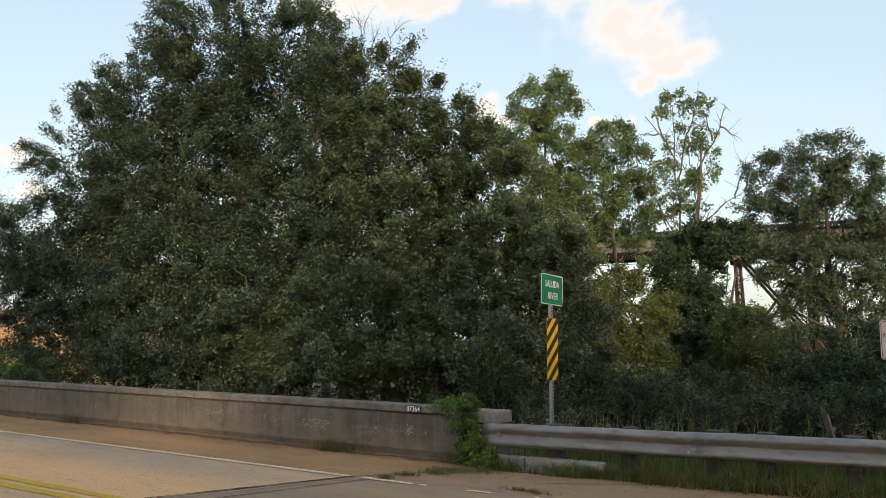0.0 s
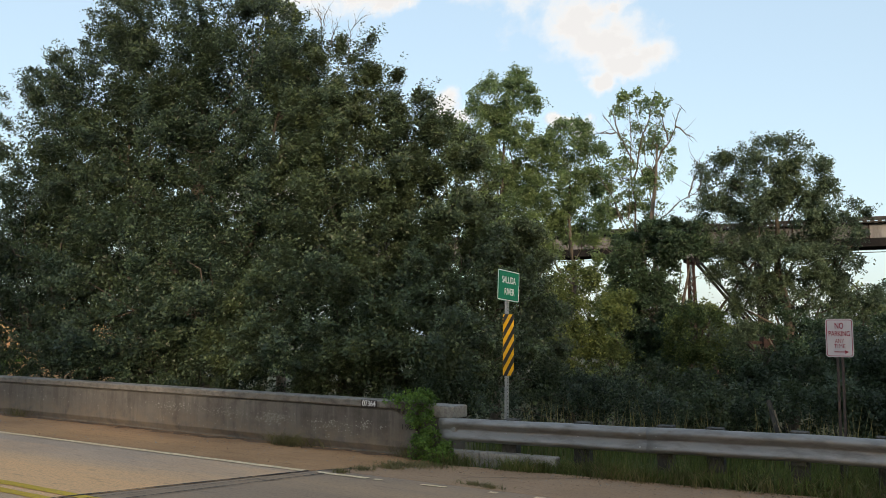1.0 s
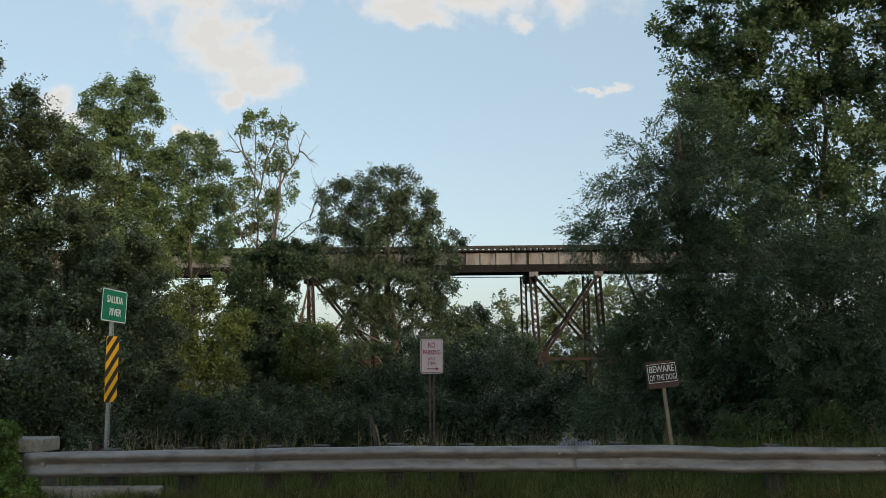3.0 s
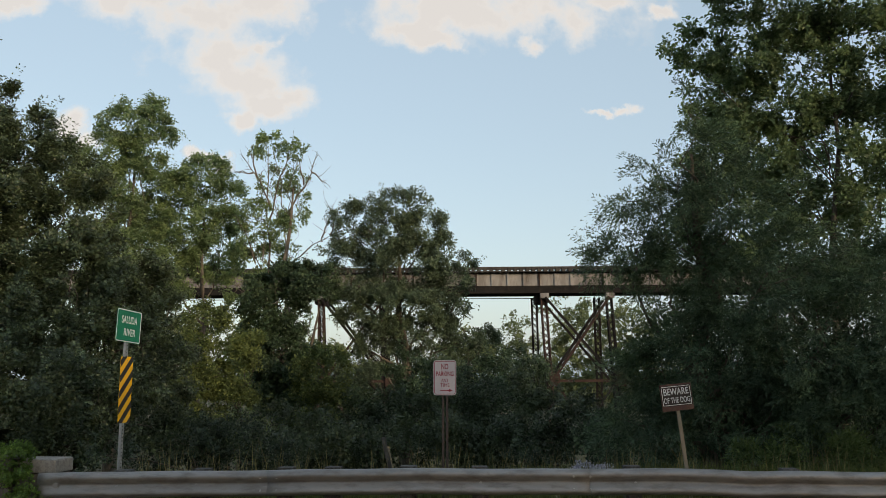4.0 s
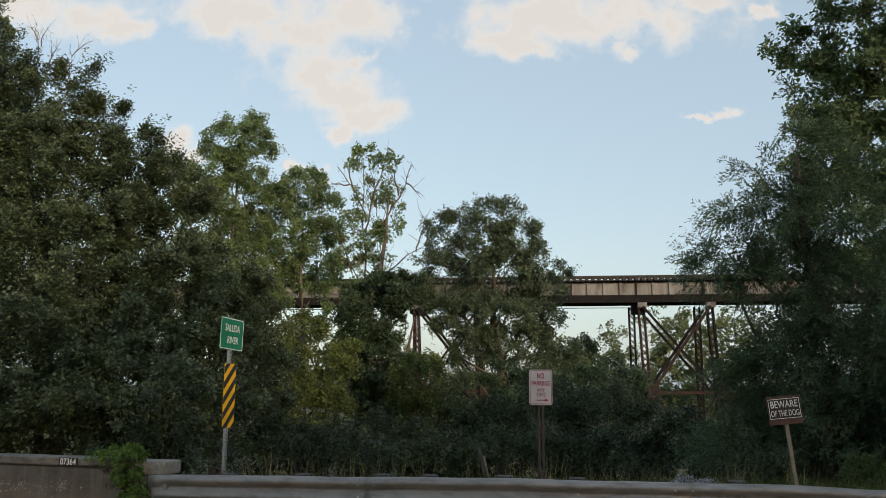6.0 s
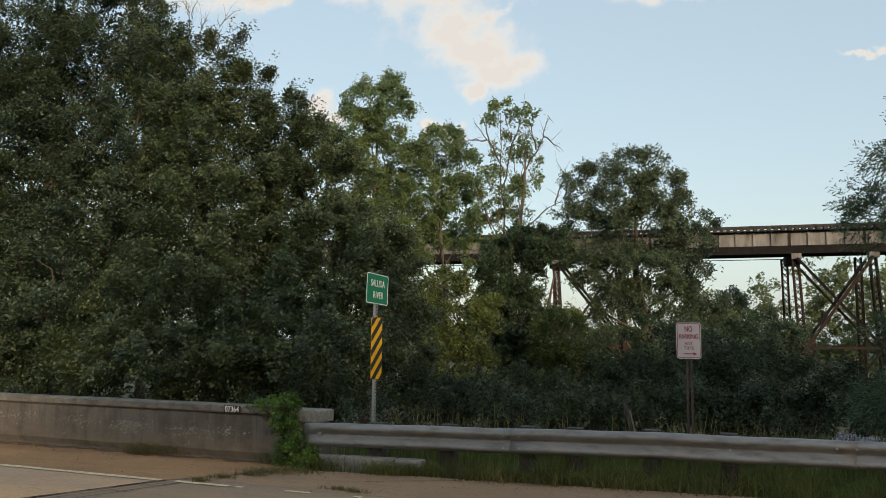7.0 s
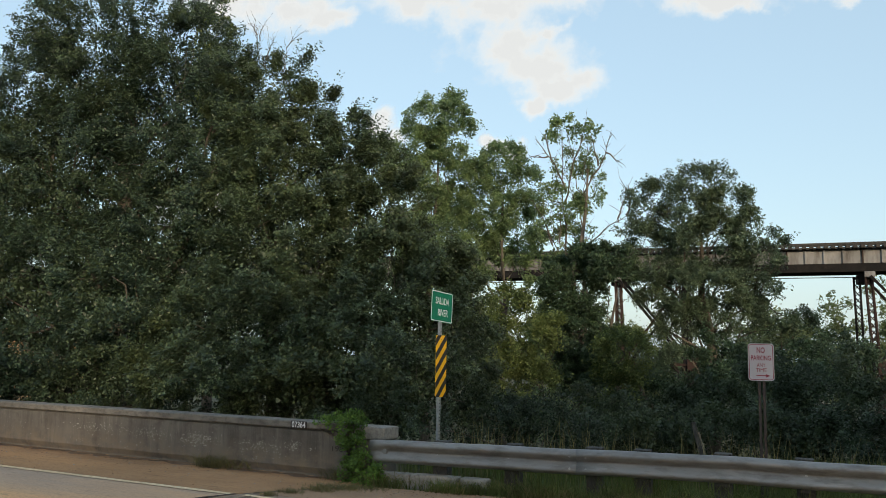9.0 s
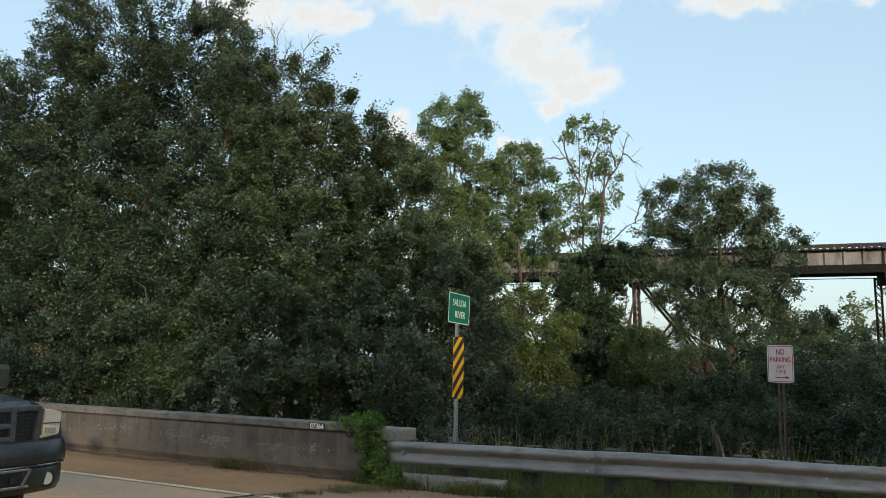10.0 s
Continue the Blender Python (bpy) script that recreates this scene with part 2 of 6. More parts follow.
def parapet_material():
    m, n, l, b = mat("weathered parapet concrete", 0.9, 0, 0.25)
    v = coords(n, l)
    f1 = noise_tex(n, l, v, 0.8, 5)
    f2 = noise_tex(n, l, v, 26, 6, 0.7)
    blot = noise_tex(n, l, coords(n, l, (1, 1, 1.6)), 3.4, 6, 0.68)
    streak = noise_tex(n, l, coords(n, l, (2.6, 2.6, 0.22)), 1.7, 6, 0.7)
    wash = noise_tex(n, l, coords(n, l, (4.2, 4.2, 0.35)), 1.4, 5, 0.7)
    base = ramp(n, l, f1, [(0.3, (0.102, 0.091, 0.081)), (0.7, (0.174, 0.157, 0.139))])
    col = mix(n, l, ramp(n, l, streak, [(0.46, (0, 0, 0)), (0.70, (0.62, 0.62, 0.62))]), base, (0.040, 0.037, 0.034))
    col = mix(n, l, ramp(n, l, wash, [(0.58, (0, 0, 0)), (0.76, (0.55, 0.55, 0.55))]), col, (0.27, 0.245, 0.22))
    col = mix(n, l, ramp(n, l, blot, [(0.52, (0, 0, 0)), (0.68, (0.6, 0.6, 0.6))]), col, (0.075, 0.066, 0.058))
    col = mix(n, l, ramp(n, l, f2, [(0.55, (0, 0, 0)), (0.8, (0.5, 0.5, 0.5))]), col, (0.24, 0.22, 0.195))
    # pale road dust splashed up from the gutter
    sep, band = n.new("ShaderNodeSeparateXYZ"), n.new("ShaderNodeMapRange")
    l.new(v, sep.inputs[0])
    l.new(sep.outputs["Z"], band.inputs["Value"])
    band.inputs["From Min"].default_value, band.inputs["From Max"].default_value = 0.46, 0.12
    clay = mix(n, l, 1.0, band.outputs[0], ramp(n, l, blot, [(0.36, (0.1, 0.1, 0.1)), (0.66, (0.95, 0.95, 0.95))]), "MULTIPLY")
    col = mix(n, l, clay, col, (0.222, 0.176, 0.132))
    l.new(col, b.inputs["Base Color"])
    bump(n, l, b, f2, 0.4, 0.006)
    return m


PARAPET = parapet_material()
COPING = surface("worn coping concrete", (0.135, 0.125, 0.112), (0.235, 0.215, 0.19), (0.07, 0.064, 0.058), 1.3, 7, 0.92, 0, 0.4, (1, 1, 1.5))
LICHEN = surface("pale lichen", (0.28, 0.27, 0.245), (0.42, 0.41, 0.375), (0.2, 0.19, 0.17), 8, 60, 0.95, 0, 0.3)


# ---- mesh helpers ----
def mesh_of(bm, name, material, smooth=False):
    me = bpy.data.meshes.new(name)
    bm.to_mesh(me)
    bm.free()
    if material:
        me.materials.append(material)
    if smooth:
        for p in me.polygons:
            p.use_smooth = True
    return me


def part(name, bm, material, parent=None, label="", smooth=False):
    ob = new(name, mesh_of(bm, name, material, smooth))
    ob.parent = parent
    if label:
        ob["label"] = label
    return ob


def thing(name, x, y, z, label, category, group="", kind="", turn=0):
    ob = new(name)
    ob.empty_display_size = 0.1
    ob.matrix_world = pose(x, y, z, 0, 0, turn)
    return tagged(ob, label, category, group, kind)


def box(bm, x0, x1, y0, y1, z0, z1, bevel=0.0):
    r = bmesh.ops.create_cube(bm, size=1.0)
    bmesh.ops.scale(bm, vec=(x1 - x0, y1 - y0, z1 - z0), verts=r["verts"])
    bmesh.ops.translate(bm, vec=((x0 + x1) / 2, (y0 + y1) / 2, (z0 + z1) / 2), verts=r["verts"])
    if bevel:
        edges = list({e for v in r["verts"] for e in v.link_edges})
        bmesh.ops.bevel(bm, geom=edges, offset=bevel, segments=2, affect="EDGES", profile=0.6)
    return bm


def new_box(*a, **k):
    return box(bmesh.new(), *a, **k)


def cyl(bm, p, q, r0, r1=None, sides=10):
    p, q = Vector(p), Vector(q)
    r1 = r0 if r1 is None else r1
    m = Matrix.Translation((p + q) / 2) @ (q - p).to_track_quat("Z", "Y").to_matrix().to_4x4()
    bmesh.ops.create_cone(bm, cap_ends=True, segments=sides, radius1=r0, radius2=r1, depth=(q - p).length, matrix=m)
    return bm


def beam(bm, p, q, w, h):
    """A square bar from p to q."""
    p, q = Vector(p), Vector(q)
    d = q - p
    m = Matrix.Translation((p + q) / 2) @ d.to_track_quat("Y", "Z").to_matrix().to_4x4() @ Matrix.Diagonal((w, d.length, h, 1))
    bmesh.ops.create_cube(bm, size=1.0, matrix=m)
    return bm


def plate(w, h, r, thick, front=None):
    """A rounded upright plate, its face towards -y, centred on the origin."""
    bm = bmesh.new()
    pts = []
    for cx, cz, a0 in ((w / 2 - r, h / 2 - r, 0), (-w / 2 + r, h / 2 - r, 90), (-w / 2 + r, -h / 2 + r, 180), (w / 2 - r, -h / 2 + r, 270)):
        for k in range(5):
            a = radians(a0 + 22.5 * k)
            pts.append(bm.verts.new((cx + r * math.cos(a), 0, cz + r * math.sin(a))))
    f = bm.faces.new(pts)
    ext = bmesh.ops.extrude_face_region(bm, geom=[f])
    bmesh.ops.translate(bm, vec=(0, thick, 0), verts=[v for v in ext["geom"] if isinstance(v, bmesh.types.BMVert)])
    bmesh.ops.recalc_face_normals(bm, faces=bm.faces)
    return bm


def border(w, h, r, band, thick):
    """A thin rounded frame in the plane of a sign."""
    bm = bmesh.new()
    rings = []
    for ww, hh, rr in ((w, h, r), (w - 2 * band, h - 2 * band, max(r - band, 0.003))):
        ring = []
        for cx, cz, a0 in ((ww / 2 - rr, hh / 2 - rr, 0), (-ww / 2 + rr, hh / 2 - rr, 90), (-ww / 2 + rr, -hh / 2 + rr, 180), (ww / 2 - rr, -hh / 2 + rr, 270)):
            for k in range(5):
                a = radians(a0 + 22.5 * k)
                ring.append(bm.verts.new((cx + rr * math.cos(a), 0, cz + rr * math.sin(a))))
        rings.append(ring)
    faces = []
    for i in range(len(rings[0])):
        j = (i + 1) % len(rings[0])
        faces.append(bm.faces.new((rings[0][i], rings[0][j], rings[1][j], rings[1][i])))
    ext = bmesh.ops.extrude_face_region(bm, geom=faces)
    bmesh.ops.translate(bm, vec=(0, thick, 0), verts=[v for v in ext["geom"] if isinstance(v, bmesh.types.BMVert)])
    bmesh.ops.recalc_face_normals(bm, faces=bm.faces)
    return bm


def lettering(text, size, width, material, parent, x, y, z, name="lettering", bold=0.0):
    """Raised letters facing -y, squeezed or widened to the given width."""
    cu = bpy.data.curves.new(name, "FONT")
    cu.body, cu.size, cu.align_x, cu.align_y = text, size, "CENTER", "CENTER"
    cu.extrude, cu.offset = 0.0012, bold
    tmp = bpy.data.objects.new("letters", cu)
    scene.collection.objects.link(tmp)
    bpy.context.view_layer.update()
    me = bpy.data.meshes.new_from_object(tmp.evaluated_get(bpy.context.evaluated_depsgraph_get()))
    bpy.data.objects.remove(tmp)
    co = np.empty(len(me.vertices) * 3)
    me.vertices.foreach_get("co", co)
    co = co.reshape(-1, 3)
    span = np.ptp(co[:, 0])
    mid = (co[:, :2].max(0) + co[:, :2].min(0)) / 2
    out = np.stack([(co[:, 0] - mid[0]) * width / span, -co[:, 2], co[:, 1] - mid[1]], 1)
    me.vertices.foreach_set("co", out.ravel())
    me.materials.clear()
    me.materials.append(material)
    me.update()
    ob = new(name, me)
    ob.parent = parent
    ob.location = (x, y, z)
    return ob


def quads_mesh(name, verts, material, tris=None):
    """A mesh of separate quads (n, 4, 3) and, if given, separate triangles (m, 3, 3)."""
    n = len(verts)
    m = 0 if tris is None else len(tris)
    co = verts.reshape(-1, 3) if m == 0 else np.concatenate([verts.reshape(-1, 3), tris.reshape(-1, 3)])
    k = n * 4 + m * 3
    me = bpy.data.meshes.new(name)
    me.vertices.add(k)
    me.vertices.foreach_set("co", np.ascontiguousarray(co, dtype=np.float32).ravel())
    me.loops.add(k)
    me.loops.foreach_set("vertex_index", np.arange(k, dtype=np.int32))
    me.polygons.add(n + m)
    me.polygons.foreach_set("loop_start", np.concatenate([np.arange(n) * 4, n * 4 + np.arange(m) * 3]).astype(np.int32))
    me.polygons.foreach_set("loop_total", np.concatenate([np.full(n, 4), np.full(m, 3)]).astype(np.int32))
    me.materials.append(material)
    me.update(calc_edges=True)
    return me


def unit(v):
    return v / np.maximum(np.linalg.norm(v, axis=-1, keepdims=True), 1e-9)


def leaf_quads(rng, at, along, length, width, face=(0, 0, 0)):
    """Rhombic leaves with a fold, at points, along directions, their faces turned towards face."""
    n = len(at)
    side = unit(np.cross(along, unit(rng.normal(size=(n, 3)) * 0.6 + face)))
    up = np.cross(side, along)
    ln = length * rng.uniform(0.65, 1.3, (n, 1))
    wd = width * rng.uniform(0.7, 1.3, (n, 1))
    mid = at + along * ln * 0.5
    return np.stack([at, mid + side * wd * 0.5 + up * wd * 0.18, at + along * ln, mid - side * wd * 0.5 + up * wd * 0.18], 1)


def leaf_tris(rng, at, along, length, width, face=(0, 0, 0)):
    """Small leaves of one triangle each."""
    n = len(at)
    side = unit(np.cross(along, unit(rng.normal(size=(n, 3)) * 0.6 + face)))
    ln = length * rng.uniform(0.65, 1.3, (n, 1))
    wd = width * rng.uniform(0.7, 1.3, (n, 1))
    skew = along * ln * rng.uniform(0.1, 0.45, (n, 1))
    return np.stack([at, at + along * ln * 0.7 + side * wd, at + along * ln - skew - side * wd * 0.2], 1)


def tube(bm, pts, radii, sides=7):
    rings = []
    for i, p in enumerate(pts):
        d = (Vector(pts[min(i + 1, len(pts) - 1)]) - Vector(pts[max(i - 1, 0)])).normalized()
        q = d.to_track_quat("Z", "Y")
        rings.append([bm.verts.new(Vector(p) + q @ Vector((radii[i] * math.cos(2 * math.pi * k / sides), radii[i] * math.sin(2 * math.pi * k / sides), 0))) for k in range(sides)])
    for a, b in zip(rings, rings[1:]):
        for k in range(sides):
            bm.faces.new((a[k], a[(k + 1) % sides], b[(k + 1) % sides], b[k]))
    bm.faces.new(rings[-1])


def bent(rng, p, q, n, wob):
    p, q = np.array(p, float), np.array(q, float)
    out = [tuple(p + (q - p) * k / n + (rng.normal(size=3) * wob * math.sin(math.pi * k / n))) for k in range(n + 1)]
    return out


def make_tree(name, lobes, leaf, bark, label, seed, base, trunk_r, leaves, leaf_len=0.075, leaf_wid=0.04, spray=0.5, per=26, bough=1.2,
              droop=0.1, lift=0.3, shoots=0.08, shoot_len=1.7, forward=0.5, plume=0.3, loose=0.62, shell=0.15, wild=0.85, swell=1.0, category="tree", depth=0.85, twigs=5, group="", core=0.25, broad=False):
    """A trunk that forks into limbs, one to each mass of foliage, and a crown of leafy sprays set along boughs, with gaps and shoots. leaves: how many."""
    rng = np.random.default_rng(seed)
    root = thing(name, base[0], base[1], base[2], label, category, group)
    b0 = np.array(base, float)
    lob = np.array(lobes, float)
    cen, rx, rz = lob[:, :3], lob[:, 3], lob[:, 4]
    toward = unit(cen * [1, 1, 0])
    order = np.argsort(cen[:, 2])
    top = cen[order[-1]] - b0
    # trunk and limbs
    bm = bmesh.new()
    if trunk_r > 0:
        n = 8
        spine = bent(rng, (0, 0, -0.3), top * [0.9, 0.9, 0.9], n, 0.16 * trunk_r + 0.12)
        tube(bm, spine, [trunk_r * (1.2 - 1.08 * k / n) for k in range(n + 1)], 9)
        part("trunk", bm, bark, root, smooth=True)
        sp = np.array(spine)
        for i in range(len(lob)):
            bm = bmesh.new()
            c = cen[i] - b0
            low = max(0.12 * top[2], c[2] - 0.75 * np.hypot(*(c[:2] - top[:2] * c[2] / max(top[2], 0.1))) - 0.8 * rz[i])
            k = min(max(low / max(top[2], 0.1), 0.08), 0.9) * n
            p = sp[int(k)] + (sp[min(int(k) + 1, n)] - sp[int(k)]) * (k - int(k))
            r = max(trunk_r * 0.36 * (1.1 - k / n), 0.02)
            limb = bent(rng, p, c, 5, 0.12 * np.linalg.norm(c - p) ** 0.7)
            tube(bm, limb, [r * (1 - 0.72 * j / 5) for j in range(6)], 6)
            for _ in range(twigs):
                u = unit(rng.normal(size=3) + [0, 0, 0.35])
                e = c + u * [rx[i], rx[i] * depth, rz[i]] * rng.uniform(0.75, 1.0)
                s = np.array(limb[int(rng.integers(3, 6))])
                tube(bm, bent(rng, s, e, 4, 0.1 * np.linalg.norm(e - s)), [r * 0.33 * (1 - 0.8 * j / 4) for j in range(5)], 4)
            part("limb", bm, bark, root, smooth=True)
    else:
        bm.free()
    # crown: boughs fan out of each mass, sprays stand along the boughs
    size = np.stack([rx, rx * depth, rz], 1) * swell
    areas = 4 * math.pi * rx * (rx + rz) / 2
    want = leaves / per
    at, way, ln = [], [], []
    for i in range(len(lob)):
        nb = max(6, int(areas[i] / bough))
        u = unit(rng.normal(size=(nb, 3)) + [0, -0.1, 0.15])
        foot = cen[i] + u * size[i] * 0.25
        axis = u * size[i] * rng.uniform(0.5, 0.8, (nb, 1))
        axis[:, 2] += 0.16 * lift * np.linalg.norm(axis, axis=1)
        wide = loose * math.sqrt(areas[i] / nb)
        n = int(2.6 * want * areas[i] / areas.sum()) + 8
        k = rng.integers(0, nb, n)
        t = rng.uniform(shell, 1, (n, 1)) ** 0.6
        p = foot[k] + axis[k] * t + unit(rng.normal(size=(n, 3))) * wide * (1.12 - t) * rng.uniform(0.2, 1, (n, 1)) * [1, 1, 0.7]
        d = unit(unit(axis[k]) + unit(rng.normal(size=(n, 3))) * wild + [0, 0, lift])
        size_k = spray * rng.uniform(0.6, 1.3, (n, 1)) * (1.2 - 0.45 * t)
        far_out = (rng.random((n, 1)) < shoots) & (t > 0.6)
        size_k = np.where(far_out, size_k * shoot_len, size_k)
        d = np.where(far_out, unit(u[k] + rng.normal(size=(n, 3)) * 0.3 + [0, 0, 1.3 * lift]), d)
        # sprays buried in another mass are left out, those turned from the road are thinner
        keep = rng.random(n) < np.where(u[k][:, 1] > 0.35, 0.55, 1.0)
        for j in range(len(lob)):
            if j != i:
                keep &= (((p - cen[j]) / size[j]) ** 2).sum(1) > 0.3
        at.append(p[keep]), way.append(d[keep]), ln.append(size_k[keep])
    at, way, ln = np.concatenate(at), np.concatenate(way), np.concatenate(ln)
    pick = rng.permutation(len(at))[:int(want)]
    at, way, ln = at[pick][:, None] - b0, way[pick][:, None], ln[pick][:, None]
    n = len(pick)
    s = rng.uniform(0.06, 1, (n, per, 1)) ** 0.8
    rad = rng.normal(size=(n, per, 3))
    rad = unit(rad - way * (rad * way).sum(-1, keepdims=True))
    pos = at + way * ln * s + rad * (leaf_len * 0.25 + plume * ln * rng.uniform(0, 1, (n, per, 1)) * (1.15 - s)) + [0, 0, -droop] * ln * s * s
    d = unit(way * forward + rad + [0, 0, 0.15 - 2 * droop])
    pos, d = pos.reshape(-1, 3), d.reshape(-1, 3)
    face = np.repeat(way[:, 0] * 0.6 + [0, -0.15, 0.5], per, axis=0)
    # a sparse inner mass
    inner, inner_d = [], []
    for i in range(len(lob)):
        ni = int(core * areas[i] * 19 / (leaf_len / 0.12) ** 2)
        inner.append(cen[i] + unit(rng.normal(size=(ni, 3))) * rng.uniform(0.1, 0.6, (ni, 1)) * size[i])
    inner = np.concatenate(inner) - b0
    inner_t = leaf_tris(rng, inner, unit(rng.normal(size=(len(inner), 3)) + [0, 0, -0.3]), leaf_len * 1.45, leaf_wid * 1.7)
    if broad:
        me = quads_mesh("crown", leaf_quads(rng, pos, d, leaf_len, leaf_wid, face), leaf, inner_t)
    else:
        me = quads_mesh("crown", np.zeros((0, 4, 3)), leaf, np.concatenate([leaf_tris(rng, pos, d, leaf_len, leaf_wid, face), inner_t]))
    ob = new("crown", me)
    ob.parent = root
    ob["kind"] = "stuff"
    return root


# ---- ground and road ----
RAIL_SLOPE, RAIL_START = 0.09, 9.883


def rail_y(x):
    """The guardrail's line, which flares away from the road."""
    return RAIL_START + RAIL_SLOPE * (x + 6.3)


def ground_z(x, y):
    if y < 12.2:
        return -0.03
    if y < 26:
        k = (y - 12.2) / 13.8
        return -0.03 - 4.0 * k * k * (3 - 2 * k)
    return -4.03


def build_ground():
    xs = [-1500, -700, -300, -150, -80, -50, -35] + [-28 + 2 * k for k in range(29)] + [36, 50, 80, 150, 300, 700, 1500]
    ys = [-900, -300, -120, -60, -35, -20, -8, -2] + [1 + k for k in range(28)] + [30, 34, 40, 50, 70, 100, 160, 300, 700, 1500, 3500]
    bm = bmesh.new()
    grid = [[bm.verts.new((x, y, ground_z(x, y) + (0.06 * noise.noise(Vector((x * 0.5, y * 0.5, 0))) if y > 11.5 else 0))) for x in xs] for y in ys]
    for a, b in zip(grid, grid[1:]):
        for i in range(len(xs) - 1):
            bm.faces.new((a[i], a[i + 1], b[i + 1], b[i]))
    tagged(part("ground", bm, SOIL), "dark earth and leaf litter falling towards the river", "ground", kind="structure")


def sheet(name, pts, z, thick, material, label, category, n_sub=1):
    bm = bmesh.new()
    f = bm.faces.new([bm.verts.new((x, y, z - thick)) for x, y in pts])
    ext = bmesh.ops.extrude_face_region(bm, geom=[f])
    bmesh.ops.translate(bm, vec=(0, 0, thick), verts=[v for v in ext["geom"] if isinstance(v, bmesh.types.BMVert)])
    bmesh.ops.recalc_face_normals(bm, faces=bm.faces)
    return tagged(part(name, bm, material), label, category, kind="structure")


build_ground()
# the deck joint runs askew across the road
sheet("road_deck", [(-260, 0.9), (-9.75, 0.9), (-7.28, 8.18), (-260, 8.18)], 0.0, 0.2, DECK, "stained concrete bridge deck with a painted band of orange sunlight", "road")
sheet("road", [(-9.72, 0.9), (260, 0.9), (260, 8.42), (-7.18, 8.42)], 0.0, 0.2, ASPHALT, "worn grey asphalt road", "road")
sheet("shoulder_deck", [(-260, 8.18), (-7.28, 8.18), (-6.3, 9.6), (-6.3, 10.02), (-260, 10.02)], 0.003, 0.2, SHOULDER, "brown dusty bridge shoulder beside the parapet", "road")
sheet("shoulder", [(-7.15, 8.42), (260, 8.42), (260, 33.0), (30, rail_y(30) - 0.25), (-4.5, rail_y(-4.5) - 0.18), (-6.28, 9.62)], 0.003, 0.2, SANDY, "sand-washed asphalt shoulder", "road")
sheet("verge", [(-6.24, 9.66), (-4.5, rail_y(-4.5) - 0.17), (30, rail_y(30) - 0.24), (60, 19), (60, 12.8), (-6.24, 12.8)], -0.012, 0.1, TURF, "rough green grass verge under the guardrail", "verge")


def strip(name, x0, x1, yc, width, z, material, label, seed, wob=0.03, gaps=0.0, step=0.25, slope=0.0):
    """A painted or dirty band with uneven edges, lying on the road."""
    rng = random.Random(seed)
    bm = bmesh.new()
    n = int((x1 - x0) / step)
    prev = None
    for i in range(n + 1):
        x = x0 + (x1 - x0) * i / n
        y = yc + slope * (x - x0)
        a = bm.verts.new((x, y - width / 2 + rng.uniform(-wob, wob), z))
        b = bm.verts.new((x, y + width / 2 + rng.uniform(-wob, wob), z))
        if prev and (rng.random() >= gaps if gaps < 1 else ((i * 7919 % 13) < 6 and rng.random() < 0.8)):
            bm.faces.new((prev[0], a, b, prev[1]))
        prev = (a, b)
    bmesh.ops.delete(bm, geom=[v for v in bm.verts if not v.link_faces], context="VERTS")
    return tagged(part(name, bm, material), label, "road marking", kind="structure")


strip("edge_line", -120, -7.30, 8.17, 0.11, 0.008, LINE_WHITE, "worn solid white edge line", 1, 0.008)
strip("edge_line", -7.1, -6.3, 8.19, 0.09, 0.008, LINE_WHITE, "worn solid white edge line", 2, 0.014)
strip("edge_line", -6.2, 30, 8.19, 0.065, 0.008, LINE_WHITE, "broken and flaking white edge line", 3, 0.012, 1.0, 0.11, 0.05)
for _y in (5.28, 5.55):
    strip("centre_line", -120, 60, _y, 0.15, 0.006, LINE_YELLOW, "worn double yellow centre line", 4, 0.014)
strip("gutter_dirt", -90, -6.8, 9.92, 0.22, 0.008, DIRT, "dark sandy debris along the parapet foot", 5, 0.11, 0.0, 0.14)


def joint_line(x0, y0, x1, y1, width, z, seed, label):
    rng = random.Random(seed)
    bm = bmesh.new()
    d = Vector((x1 - x0, y1 - y0, 0)).normalized()
    s = Vector((-d.y, d.x, 0))
    prev, n = None, 40
    for i in range(n + 1):
        p = Vector((x0 + (x1 - x0) * i / n, y0 + (y1 - y0) * i / n, z))
        w = width * rng.uniform(0.3, 1.0)
        a, b = bm.verts.new(p + s * w / 2), bm.verts.new(p - s * w / 2)
        if prev:
            bm.faces.new((prev[0], a, b, prev[1]))
        prev = (a, b)
    tagged(part("deck_joint", bm, TAR), label, "road joint", kind="structure")


joint_line(-9.73, 0.95, -7.24, 8.2, 0.06, 0.010, 6, "dark tarred expansion joint across the road")
joint_line(-8.9, 0.95, -6.95, 8.15, 0.04, 0.010, 7, "dark crack beside the expansion joint")
joint_line(-9.45, 0.95, -7.10, 8.1, 0.02, 0.010, 9, "fine crack beside the expansion joint")
joint_line(-7.15, 8.25, -6.25, 9.6, 0.05, 0.012, 8, "weedy joint across the shoulder")
joint_line(-5.4, 8.9, -3.9, 9.85, 0.02, 0.010, 10, "fine crack in the shoulder")


